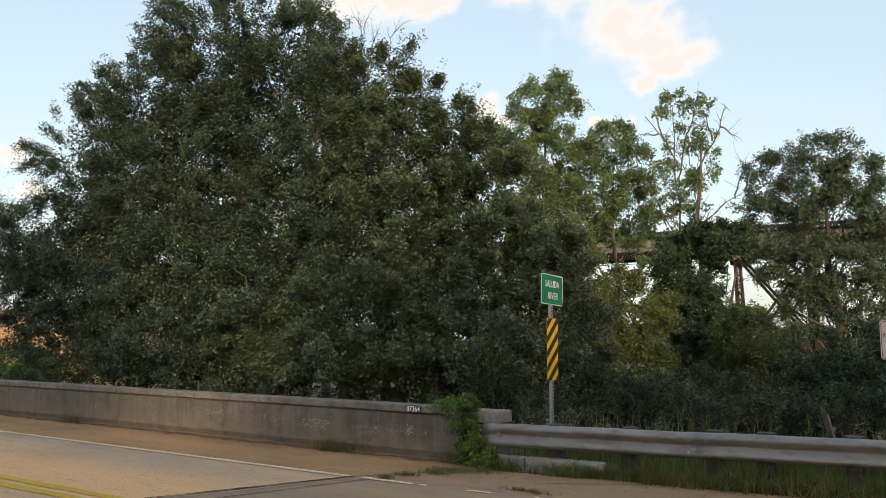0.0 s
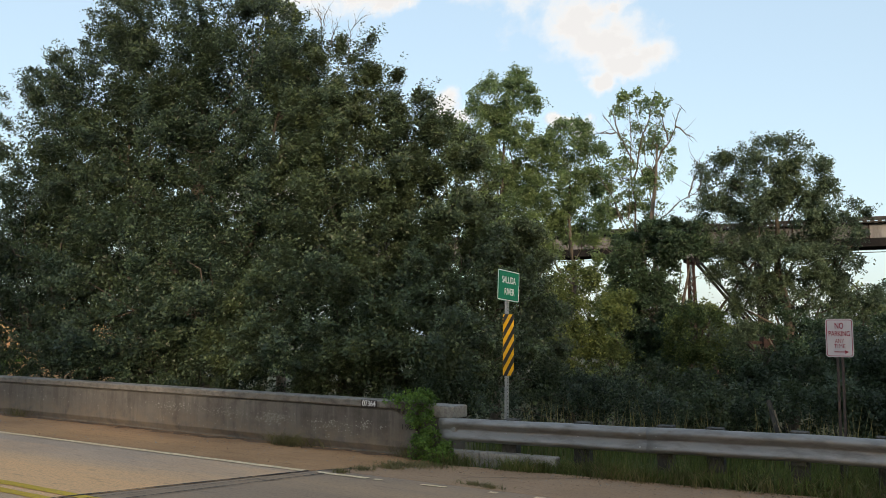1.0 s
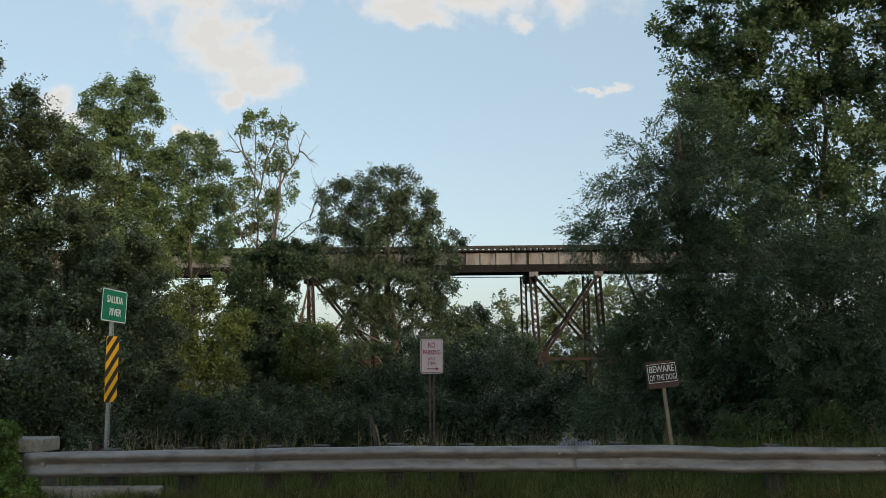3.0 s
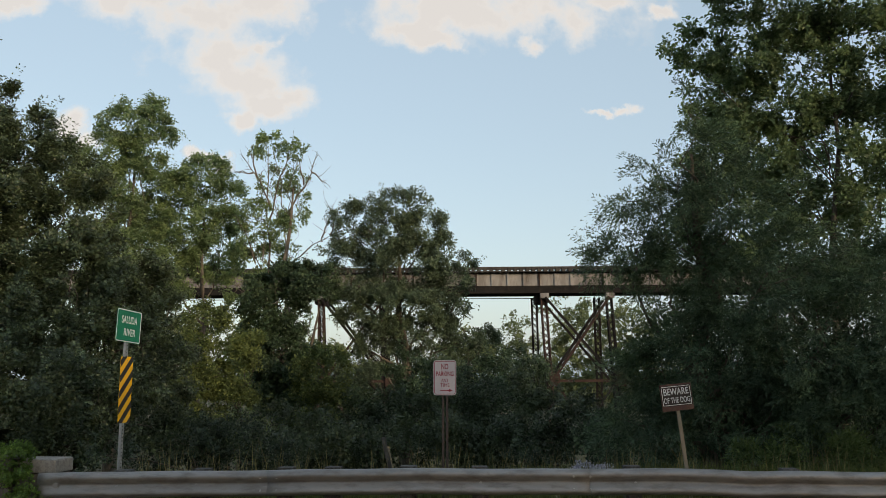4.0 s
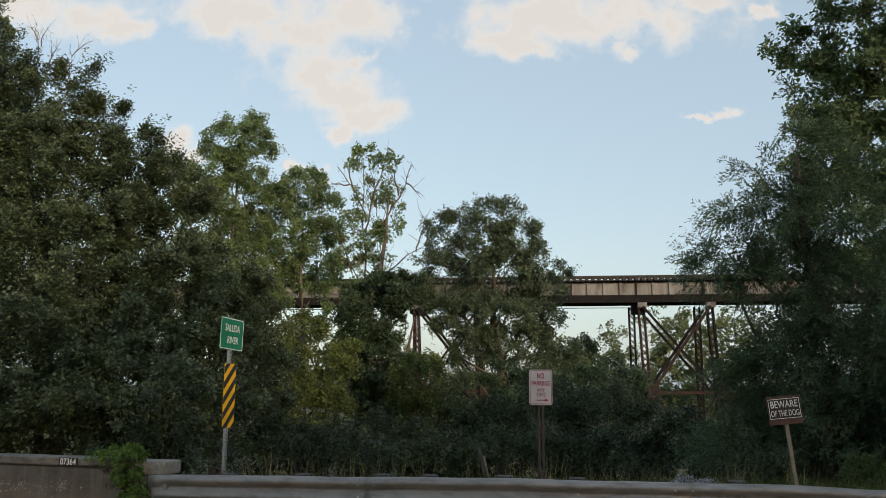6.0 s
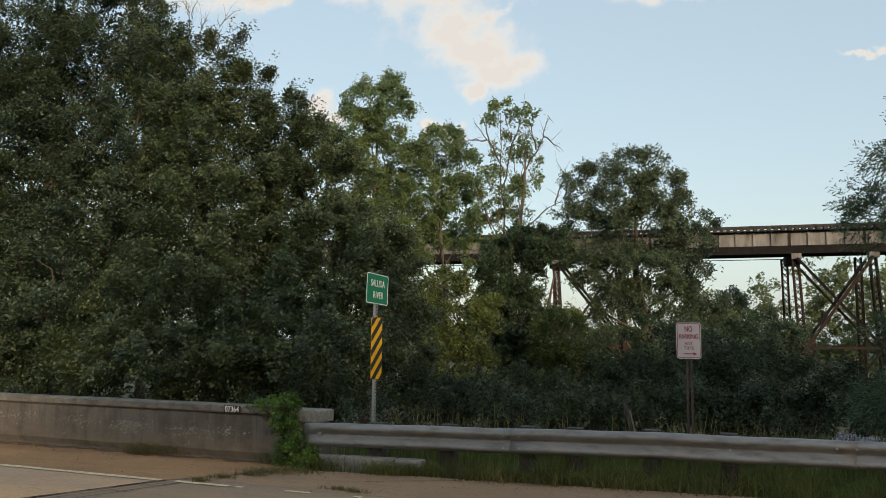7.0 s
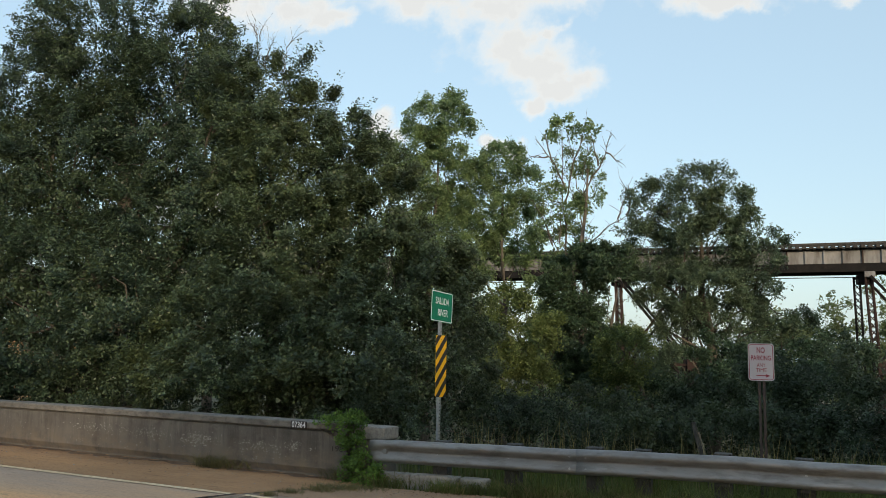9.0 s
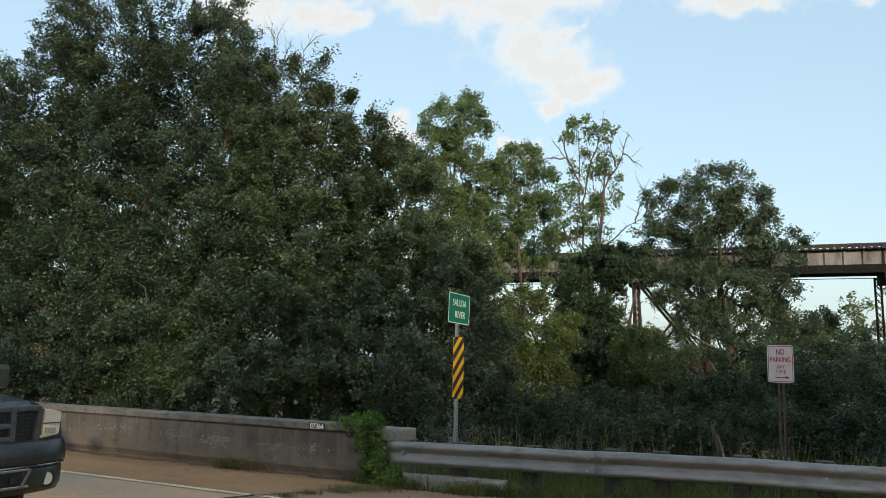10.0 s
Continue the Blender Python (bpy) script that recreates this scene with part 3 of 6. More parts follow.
# ---- the bridge parapet ----
def extrude_profile(profile, x0, x1, step, jitter=0.0, seed=0):
    rng = random.Random(seed)
    bm = bmesh.new()
    n = max(1, int((x1 - x0) / step))
    rings = []
    for i in range(n + 1):
        x = x0 + (x1 - x0) * i / n
        rings.append([bm.verts.new((x, y + rng.uniform(-jitter, jitter), z + rng.uniform(-jitter, jitter))) for y, z in profile])
    m = len(profile)
    for a, b in zip(rings, rings[1:]):
        for k in range(m):
            bm.faces.new((a[k], b[k], b[(k + 1) % m], a[(k + 1) % m]))
    bm.faces.new(rings[0])
    bm.faces.new(list(reversed(rings[-1])))
    bmesh.ops.recalc_face_normals(bm, faces=bm.faces)
    return bm


def build_parapet():
    root = thing("bridge_parapet", -6.8, 9.95, 0, "grey weathered concrete bridge parapet with a coping", "parapet", kind="structure")
    body = [(0.08, -0.1), (0.08, 0.03), (0.035, 0.12), (0.02, 0.638), (0.06, 0.645), (0.06, 0.668), (0.27, 0.668), (0.27, -0.1)]
    cope = [(0.012, 0.668), (0.0, 0.676), (-0.004, 0.755), (0.012, 0.77), (0.275, 0.775), (0.29, 0.76), (0.29, 0.668)]
    part("wall_body", extrude_profile(body, -110, 0, 0.5, 0.003, 1), PARAPET, root)
    part("coping", extrude_profile(cope, -110, 0.02, 0.4, 0.004, 2), COPING, root)
    num = part("bridge_tag", new_box(-0.98, -0.69, -0.012, -0.002, 0.668, 0.768, bevel=0.002), SIGN_BLACK, root, "small black plate with white numerals")
    lettering("07364", 0.118, 0.245, SIGN_WHITE, num, -0.835, -0.0135, 0.718, "numerals", 0.001)
    lettering("1980", 0.11, 0.26, SIGN_BLACK, root, -0.10 - 0.02, 0.022, 0.415, "cast_date")
    # pale lichen and spalls
    rng = np.random.default_rng(5)
    vs = []
    centres = [(-2.85, 0.40, 0.40, 0.05, 280), (-3.9, 0.42, 0.5, 0.045, 170), (-5.2, 0.44, 0.6, 0.05, 120), (-1.6, 0.36, 0.5, 0.05, 120),
               (-0.85, 0.41, 0.22, 0.045, 130), (-1.9, 0.22, 0.9, 0.06, 40), (-6.9, 0.4, 0.8, 0.08, 40), (-9, 0.42, 1.5, 0.08, 50), (-4.5, 0.2, 1.5, 0.05, 40)]
    for cx, cz, sx, sz, n in centres:
        for _ in range(n):
            x, z = rng.normal(cx, sx * 0.55), rng.normal(cz, sz)
            if x > -0.1 or not 0.14 < z < 0.62:
                continue
            r = abs(rng.normal(0, 0.0052)) + 0.002
            a = rng.uniform(0, 6.28, 1) + np.array([0, 1.7, 3.2, 4.6])
            q = np.stack([x + r * 1.5 * np.cos(a) * rng.uniform(0.5, 1.3, 4), np.full(4, 0.0215 + (0.645 - z) * 0.0286 - 0.003), z + r * np.sin(a) * rng.uniform(0.5, 1.3, 4)], 1)
            vs.append(q)
    ob = new("lichen_spots", quads_mesh("lichen_spots", np.array(vs), LICHEN))
    ob.parent = root
    ob["kind"] = "stuff"
    # end post with its cast cap
    end = thing("parapet_end_post", -6.48, 10.18, 0, "squat pale concrete end post behind the guardrail", "post", kind="structure")
    part("pillar", new_box(-0.26, 0.24, -0.13, 0.22, -0.1, 0.56, bevel=0.012), PARAPET, end)
    bm = new_box(-0.28, 0.26, -0.16, 0.24, 0.57, 0.745, bevel=0.025)
    part("cap", bm, LIMESTONE, end, "chipped pale concrete cap")
    curb = thing("concrete_kerb", -5.75, 9.95, 0, "low broken concrete kerb under the guardrail", "kerb", kind="structure", turn=5.2)
    part("kerb_stone", new_box(-0.52, 0.02, -0.09, 0.1, -0.1, 0.175, bevel=0.025), LIMESTONE, curb)
    part("kerb_stone", new_box(0.03, 0.72, -0.085, 0.1, -0.1, 0.18, bevel=0.03), LIMESTONE, curb)
    part("kerb_stone", new_box(0.735, 1.12, -0.08, 0.1, -0.1, 0.18, bevel=0.03), LIMESTONE, curb)


build_parapet()


# ---- guardrail ----
def build_guardrail():
    root = thing("guardrail", -6.3, RAIL_START, 0.0, "dull galvanised W-beam guardrail on timber posts", "guardrail", turn=math.degrees(math.atan(RAIL_SLOPE)))
    base = [(0.0, 0.312), (-0.03, 0.308), (-0.06, 0.291), (-0.081, 0.264), (-0.086, 0.246), (-0.080, 0.226), (-0.056, 0.197), (-0.022, 0.173), (-0.012, 0.158),
            (-0.02, 0.142), (-0.048, 0.112), (-0.074, 0.080), (-0.084, 0.060), (-0.079, 0.042), (-0.055, 0.018), (-0.025, 0.004), (0.0, 0.0)]
    prof = base + [(y + 0.006, z) for y, z in reversed(base)]
    rng = random.Random(11)
    x, k = -0.06, 0
    while x < 32:
        ln = 3.81 if k else 2.9
        bm = bmesh.new()
        n, rings = 26, []
        for i in range(n + 1):
            u = x + (ln + 0.12) * i / n
            px = u - 6.3
            dz = 0.345 - 0.0008 * px - 0.0019 * min(px, 6) ** 2 + 0.005 * math.sin(u * 1.7 + 0.6) + 0.003 * math.sin(u * 4.3) - (0.018 * math.exp(-((u - 8.75) / 0.35) ** 2))
            dy = 0.012 * math.sin(u * 1.1 + 1) - 0.0035 * (k % 2)
            flat = 1.0 if k or i > 5 else 0.35 + 0.65 * i / 5
            rings.append([bm.verts.new((u, y * flat + dy, z + dz)) for y, z in prof])
        m = len(prof)
        for a, b in zip(rings, rings[1:]):
            for j in range(m):
                bm.faces.new((a[j], b[j], b[(j + 1) % m], a[(j + 1) % m]))
        bm.faces.new(rings[0])
        bm.faces.new(list(reversed(rings[-1])))
        bmesh.ops.recalc_face_normals(bm, faces=bm.faces)
        part("beam", bm, STEEL, root, smooth=True)
        x, k = x + ln, k + 1
    posts = [0.95, 1.95, 3.02, 3.62, 4.55, 5.45, 7.32, 9.22, 11.1, 13.0, 14.9, 16.8, 18.7]
    for i, p in enumerate(posts):
        lean = rng.uniform(-0.02, 0.02)
        bm = new_box(-0.10, 0.10, 0.10, 0.29, -0.6, 0.668 - 0.0019 * (p - 6.3) ** 2 + rng.uniform(-0.012, 0.012), bevel=0.012)
        for v in bm.verts:
            v.co.x += lean * v.co.z + p
        part("timber_post", bm, TIMBER, root)
        blk = new_box(p - 0.075, p + 0.075, 0.0, 0.10, 0.30, 0.60, bevel=0.01)
        part("blockout", blk, TIMBER, root)
        bm = bmesh.new()
        cyl(bm, (p, -0.016, 0.49 - 0.0019 * (p - 6.3) ** 2), (p, 0.012, 0.49 - 0.0019 * (p - 6.3) ** 2), 0.018, sides=8)
        part("bolt", bm, STEEL_POST, root)
    for p in (2.86, 6.67, 10.48, 14.29):
        for dx in (-0.1, 0.1):
            for z in (0.42 - 0.0019 * (p - 6.3) ** 2, 0.57 - 0.0019 * (p - 6.3) ** 2):
                bm = bmesh.new()
                cyl(bm, (p + dx, -0.09, z), (p + dx, -0.06, z), 0.014, sides=6)
                part("splice_bolt", bm, STEEL_POST, root)
    # stamped ring near the first end
    bm = bmesh.new()
    cyl(bm, (0.18, -0.03, 0.445), (0.18, 0.0, 0.445), 0.035, sides=12)
    part("end_bolt", bm, STEEL, root)


build_guardrail()


# ---- signs ----
def u_post(parent, h0, h1, w=0.058, material=STEEL_POST, holes=True):
    bm = bmesh.new()
    box(bm, -w / 2, w / 2, 0.012, 0.016, h0, h1)
    box(bm, -w / 2, -w / 2 + 0.006, 0.016, 0.05, h0, h1)
    box(bm, w / 2 - 0.006, w / 2, 0.016, 0.05, h0, h1)
    p = part("post", bm, material, parent)
    if holes:
        bm = bmesh.new()
        z = h0 + 0.4
        while z < h1 - 0.03:
            box(bm, -0.008, 0.008, 0.0095, 0.0118, z, z + 0.016)
            z += 0.0508
        part("punched_holes", bm, SIGN_BLACK, p)["kind"] = "stuff"
    return p


def build_river_sign():
    root = thing("river_sign", -5.92, 11.1, -0.03, "green river name sign above a striped hazard marker, galvanised post", "road sign", turn=86)
    u_post(root, -0.4, 2.42)
    g = part("name_panel", plate(0.61, 0.46, 0.03, 0.003), SIGN_GREEN, root, "green reflective panel with white letters")
    g.matrix_local = pose(0, 0, 2.515, 0, 3.0, 0)
    part("white_border", border(0.60, 0.45, 0.028, 0.012, 0.002), SIGN_WHITE, g).location = (0, -0.002, 0)
    lettering("SALUDA", 0.145, 0.385, SIGN_WHITE, g, 0.005, -0.002, 0.085, bold=0.001)
    lettering("RIVER", 0.145, 0.285, SIGN_WHITE, g, 0.03, -0.002, -0.09, bold=0.001)
    m = part("hazard_panel", plate(0.305, 0.914, 0.03, 0.003), SIGN_YELLOW, root, "yellow panel with black diagonal stripes")
    m.location = (0, 0, 1.63)
    w, h = 0.152, 0.457
    for k in range(-4, 6):
        # stripes rise to the right at 45 degrees
        z0 = k * 0.2155 + 0.02
        lo, hi = z0, z0 + 0.108
        poly = [(-w, lo - w), (w, lo + w), (w, hi + w), (-w, hi - w)]
        for sgn, lim in ((1, h), (-1, -h)):
            out = []
            for (xa, za), (xb, zb) in zip(poly, poly[1:] + poly[:1]):
                ia, ib = sgn * za <= sgn * lim, sgn * zb <= sgn * lim
                if ia:
                    out.append((xa, za))
                if ia != ib:
                    t = (lim - za) / (zb - za)
                    out.append((xa + (xb - xa) * t, lim))
            poly = out
            if not poly:
                break
        if len(poly) < 3:
            continue
        bm = bmesh.new()
        f = bm.faces.new([bm.verts.new((x, -0.0015, z)) for x, z in poly])
        bmesh.ops.recalc_face_normals(bm, faces=[f])
        ext = bmesh.ops.extrude_face_region(bm, geom=[f])
        bmesh.ops.translate(bm, vec=(0, 0.001, 0), verts=[v for v in ext["geom"] if isinstance(v, bmesh.types.BMVert)])
        part("stripe", bm, SIGN_BLACK, m)
    for z in (0.40, -0.40):
        bm = bmesh.new()
        cyl(bm, (0, -0.006, z), (0, 0.002, z), 0.008, sides=8)
        part("bolt", bm, STEEL_POST, m)


def build_parking_sign():
    root = thing("parking_sign", -1.405, 11.12, -0.03, "white and faded red no-parking sign on two brown posts", "road sign", turn=6)
    for x, h in ((-0.026, 1.95), (0.028, 1.9)):
        bm = new_box(x - 0.016, x + 0.016, 0.008, 0.045, -0.4, h, bevel=0.004)
        part("post", bm, RUST_POST, root)
    p = part("sign_panel", plate(0.305, 0.462, 0.035, 0.003), SIGN_PALE, root, "faded white panel with red lettering")
    p.location = (0, 0, 1.78)
    part("red_border", border(0.285, 0.44, 0.028, 0.007, 0.002), SIGN_RED, p).location = (0, -0.002, 0)
    lettering("NO", 0.10, 0.095, SIGN_RED, p, 0, -0.002, 0.148, bold=0.002)
    lettering("PARKING", 0.085, 0.235, SIGN_RED, p, 0, -0.002, 0.052, bold=0.0015)
    lettering("ANY", 0.068, 0.10, SIGN_RED, p, 0, -0.002, -0.036)
    lettering("TIME", 0.068, 0.125, SIGN_RED, p, 0, -0.002, -0.098)
    bm = bmesh.new()
    box(bm, -0.06, 0.06, -0.002, -0.0005, -0.174, -0.162)
    tip = [bm.verts.new(c) for c in ((0.055, -0.002, -0.146), (0.105, -0.002, -0.168), (0.055, -0.002, -0.19))]
    bm.faces.new(tip)
    part("arrow", bm, SIGN_RED, p)


def build_dog_sign():
    root = thing("dog_sign", 1.765, 11.6, -0.03, "home-made warning sign on a leaning wooden stake", "sign")
    root.matrix_world = pose(1.765, 11.6, 0.5, 0, -6.0, 4)
    part("stake", new_box(-0.023, 0.023, 0.0, 0.035, -0.9, 1.05, bevel=0.004), PALE_WOOD, root)
    b = part("backboard", new_box(-0.208, 0.208, -0.018, -0.001, 0.81, 1.165, bevel=0.003), PLYWOOD, root, "weathered brown plywood board")
    c = part("placard", new_box(-0.20, 0.20, -0.021, -0.0185, 0.875, 1.145), SIGN_BLACK, b, "black placard with white lettering")
    o = part("white_border", border(0.38, 0.25, 0.004, 0.006, 0.0008), SIGN_WHITE, b)
    o.location = (0, -0.0222, 1.01)
    lettering("BEWARE", 0.125, 0.33, SIGN_CHALK, b, 0, -0.0225, 1.066, bold=0.001)
    lettering("OF THE DOG", 0.105, 0.345, SIGN_CHALK, b, 0, -0.0225, 0.952, bold=0.0005)


build_river_sign()
build_parking_sign()
build_dog_sign()

stake = thing("leaning_stake", -2.33, 12.0, -0.03, "grey wooden stake leaning in the weeds", "stake")
stake.matrix_world = pose(-2.27, 12.0, 0.3, 0, -14, 0)
part("stake_board", new_box(-0.03, 0.03, -0.015, 0.015, -0.6, 0.62, bevel=0.004), TIMBER, stake)
part("stake_splinter", new_box(0.032, 0.05, -0.01, 0.01, -0.5, 0.48, bevel=0.003), PALE_WOOD, stake)


# ---- railway trestle ----
def lattice_leg(root, p, q, w, material, name="lattice_leg", step=0.42):
    """Four corner angles laced on two faces."""
    p, q = Vector(p), Vector(q)
    leg = part(name, beam(bmesh.new(), p + Vector((-w / 2, 0, 0)), q + Vector((-w / 2, 0, 0)), 0.10, 0.10), material, root)
    for dx, dy in ((w / 2, 0), (-w / 2, w), (w / 2, w)):
        part("corner_angle", beam(bmesh.new(), p + Vector((dx, dy, 0)), q + Vector((dx, dy, 0)), 0.10, 0.10), material, leg)
    n = int((q - p).length / step)
    for i in range(n):
        a, b = p + (q - p) * i / n, p + (q - p) * (i + 1) / n
        s = 1 if i % 2 else -1
        for y in (0, w):
            part("lacing_bar", beam(bmesh.new(), a + Vector((-s * w / 2, y, 0)), b + Vector((s * w / 2, y, 0)), 0.05, 0.03), material, leg)
            part("lacing_bar", beam(bmesh.new(), a + Vector((s * w / 2, y, 0)), b + Vector((-s * w / 2, y, 0)), 0.05, 0.03), material, leg)
    return leg


def build_trestle():
    root = thing("railway_trestle", -0.8, 55.4, 0, "rusted steel railway trestle with plate girders on braced towers", "bridge", turn=5.4)
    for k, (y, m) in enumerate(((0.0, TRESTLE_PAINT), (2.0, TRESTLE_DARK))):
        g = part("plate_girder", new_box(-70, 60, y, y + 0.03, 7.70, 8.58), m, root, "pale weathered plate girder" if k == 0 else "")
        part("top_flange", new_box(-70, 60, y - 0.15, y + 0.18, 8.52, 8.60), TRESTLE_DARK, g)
        # half a metre deep and dark, to draw the shade below the web
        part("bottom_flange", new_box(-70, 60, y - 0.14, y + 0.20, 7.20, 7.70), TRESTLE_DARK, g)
        if k == 0:
            for i in range(-40, 40):
                part("stiffener", new_box(i * 1.05 - 0.04, i * 1.05 + 0.04, y - 0.12, y - 0.001, 7.71, 8.52), TRESTLE_PAINT if i % 4 else TRESTLE_RUST, g)
    # dark sheet added to close the gap between the girders
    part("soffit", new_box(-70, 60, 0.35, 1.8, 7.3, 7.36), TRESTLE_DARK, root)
    tie_me = mesh_of(new_box(-0.11, 0.11, -0.55, 2.6, 8.60, 8.80), "tie", TIE_WOOD)
    for i in range(-140, 120):
        o = new("tie", tie_me)
        o.parent, o.location = root, (i * 0.40, 0, 0)
    for y in (-0.45, 0.2, 1.7, 2.45):
        part("guard_timber" if y in (-0.45, 2.45) else "running_rail", new_box(-70, 60, y - 0.07, y + 0.07, 8.80, 8.93), TIE_WOOD, root)
    for x0 in (0.25, -14.6, 15.2):
        tower = part("tower_cap", new_box(x0 - 0.5, x0 + 0.35, 0.25, 2.4, 6.6, 7.15), TRESTLE_DARK, root)
        for dx in (0.0, 4.3):
            part("bearing", new_box(x0 + dx - 0.22, x0 + dx + 0.36, -0.3, 0.2, 6.85, 7.19, bevel=0.03), TRESTLE_PAINT, tower, "pale weathered bearing block")
        for dx in (0.0, 4.3):
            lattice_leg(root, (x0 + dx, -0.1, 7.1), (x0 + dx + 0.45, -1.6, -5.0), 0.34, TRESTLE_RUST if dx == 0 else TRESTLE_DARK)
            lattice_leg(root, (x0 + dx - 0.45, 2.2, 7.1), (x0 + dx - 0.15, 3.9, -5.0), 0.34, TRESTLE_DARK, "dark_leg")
        for y, m in ((-0.35, TRESTLE_DARK), (2.5, TRESTLE_DARK)):
            part("brace", beam(bmesh.new(), (x0 + 0.1, y, 6.9), (x0 + 4.5, y - 0.6, 1.5), 0.20, 0.16), m, root)
            part("brace", beam(bmesh.new(), (x0 + 4.3, y, 6.9), (x0 + 0.5, y - 0.6, 1.6), 0.20, 0.16), TRESTLE_RUST if y < 0 else m, root)
        part("strut", beam(bmesh.new(), (x0 + 0.3, -0.95, 1.45), (x0 + 4.6, -0.95, 1.45), 0.14, 0.16), TRESTLE_RUST, root)
        for dx in (0.25, 4.5):
            part("gusset_plate", new_box(x0 + dx - 0.05, x0 + dx + 0.62, -1.18, -1.12, 1.1, 1.9, bevel=0.02), TRESTLE_RUST, root, "square rust-orange gusset plate")
        part("brace", beam(bmesh.new(), (x0 + 0.6, -1.0, 1.3), (x0 + 3.9, -1.5, -3.6), 0.18, 0.14), TRESTLE_RUST, root)
        part("brace", beam(bmesh.new(), (x0 + 4.4, -1.0, 1.3), (x0 + 0.7, -1.5, -3.6), 0.12, 0.12), TRESTLE_DARK, root)
    bm = bmesh.new()
    cyl(bm, (-70, 1.0, 7.05), (0, 1.0, 6.95), 0.025, sides=5)
    part("hanging_cable", bm, TIE_WOOD, root)


build_trestle()

# ---- trees: foliage masses as (x, y, z, half width, half height) ----
OAK_A = [
    (-20.2, 17.5, 10.9, 3.5, 2.4), (-23.1, 16.5, 9.2, 3.0, 2.4), (-25.6, 15.5, 7.6, 2.1, 2.5), (-20.8, 16.0, 6.4, 3.4, 2.7),
    (-17.5, 17.0, 7.9, 2.6, 2.6), (-16.0, 16.0, 4.8, 2.6, 2.0), (-26.7, 14.5, 4.7, 1.7, 1.5), (-22.8, 14.0, 3.7, 2.6, 2.2),
    (-18.3, 14.0, 2.9, 2.7, 1.9), (-14.7, 14.0, 2.3, 2.3, 1.5), (-21.9, 13.2, 1.7, 1.7, 1.2), (-17.3, 12.8, 1.2, 2.2, 0.8),
    (-28.8, 14.5, 4.5, 1.7, 1.7), (-24.6, 13.5, 2.5, 1.3, 1.1), (-24.4, 17.2, 3.2, 1.7, 1.2), (-19.8, 17.5, 3.1, 2.2, 1.4),
    (-24.3, 18.0, 5.9, 2.3, 1.7), (-12.8, 18.0, 4.4, 0.9, 1.0), (-15.5, 17.3, 8.7, 1.1, 1.5), (-22.0, 19.6, 4.0, 3.6, 2.7),
    (-17.2, 19.2, 3.5, 3.0, 2.0), (-19.5, 18.6, 8.6, 2.6, 2.2), (-27.6, 17.5, 3.4, 2.2, 1.8), (-21.8, 17.5, 9.4, 2.6, 2.2), (-24.6, 16.6, 8.2, 2.2, 1.8), (-22.6, 18.2, 7.2, 2.8, 2.2),
    (-18.2, 17.6, 10.0, 1.9, 1.8), (-25.2, 16.0, 4.2, 1.9, 1.5), (-23.4, 15.0, 5.4, 1.8, 1.4),
]
OAK_B = [
    (-14.4, 17.0, 8.1, 1.5, 1.8), (-14.6, 16.5, 6.3, 1.7, 1.7), (-12.7, 16.0, 5.5, 1.6, 1.7), (-12.6, 15.5, 3.8, 1.8, 1.6),
    (-12.2, 14.0, 2.1, 1.9, 1.3), (-11.7, 12.8, 1.2, 2.0, 0.6), (-10.5, 14.5, 2.2, 1.6, 1.3), (-12.6, 17.2, 3.4, 1.1, 0.9),
    (-13.0, 16.6, 2.8, 1.0, 0.7), (-13.6, 17.3, 7.2, 1.2, 1.3),
]
OAK_C = [
    (-12.2, 17.5, 6.3, 1.0, 1.3), (-10.7, 16.5, 4.4, 1.1, 1.4), (-9.9, 16.0, 2.8, 1.4, 1.4), (-9.3, 14.0, 1.5, 1.6, 1.0),
    (-8.8, 16.0, 2.3, 1.0, 1.2), (-8.2, 14.2, 1.0, 1.2, 0.8), (-8.8, 17.5, 1.8, 0.7, 1.5), (-9.7, 12.8, 1.0, 1.2, 0.5),
    (-9.7, 18.0, 3.8, 0.8, 0.7), (-10.3, 17.5, 3.8, 1.1, 1.0), (-9.1, 18.0, 3.1, 0.6, 0.8), (-12.3, 17.5, 7.1, 0.9, 0.8),
    (-11.5, 17.8, 6.6, 0.7, 0.6), (-13.0, 17.2, 7.8, 0.8, 0.7), (-12.4, 17.5, 4.9, 0.9, 0.8), (-11.0, 17.3, 6.0, 0.9, 1.0),
    (-10.5, 17.2, 5.2, 0.9, 0.9),
]
BACK_TREE = [
    (-23.3, 24.2, 14.7, 0.9, 1.7), (-24.0, 24.5, 12.8, 1.1, 1.5), (-23.8, 25.3, 11.3, 0.9, 1.5),
]
TALL_TREE = [
    (-17.3, 32.2, 12.3, 1.6, 1.2), (-17.0, 32.7, 11.2, 1.1, 1.2), (-18.4, 32.0, 10.9, 1.1, 1.3), (-17.6, 32.7, 9.8, 1.7, 1.3),
    (-19.0, 32.2, 8.7, 1.3, 1.6), (-16.7, 33.4, 8.9, 1.2, 1.2), (-18.2, 32.9, 7.4, 1.9, 1.4), (-19.2, 31.7, 10.2, 0.8, 1.0),
]
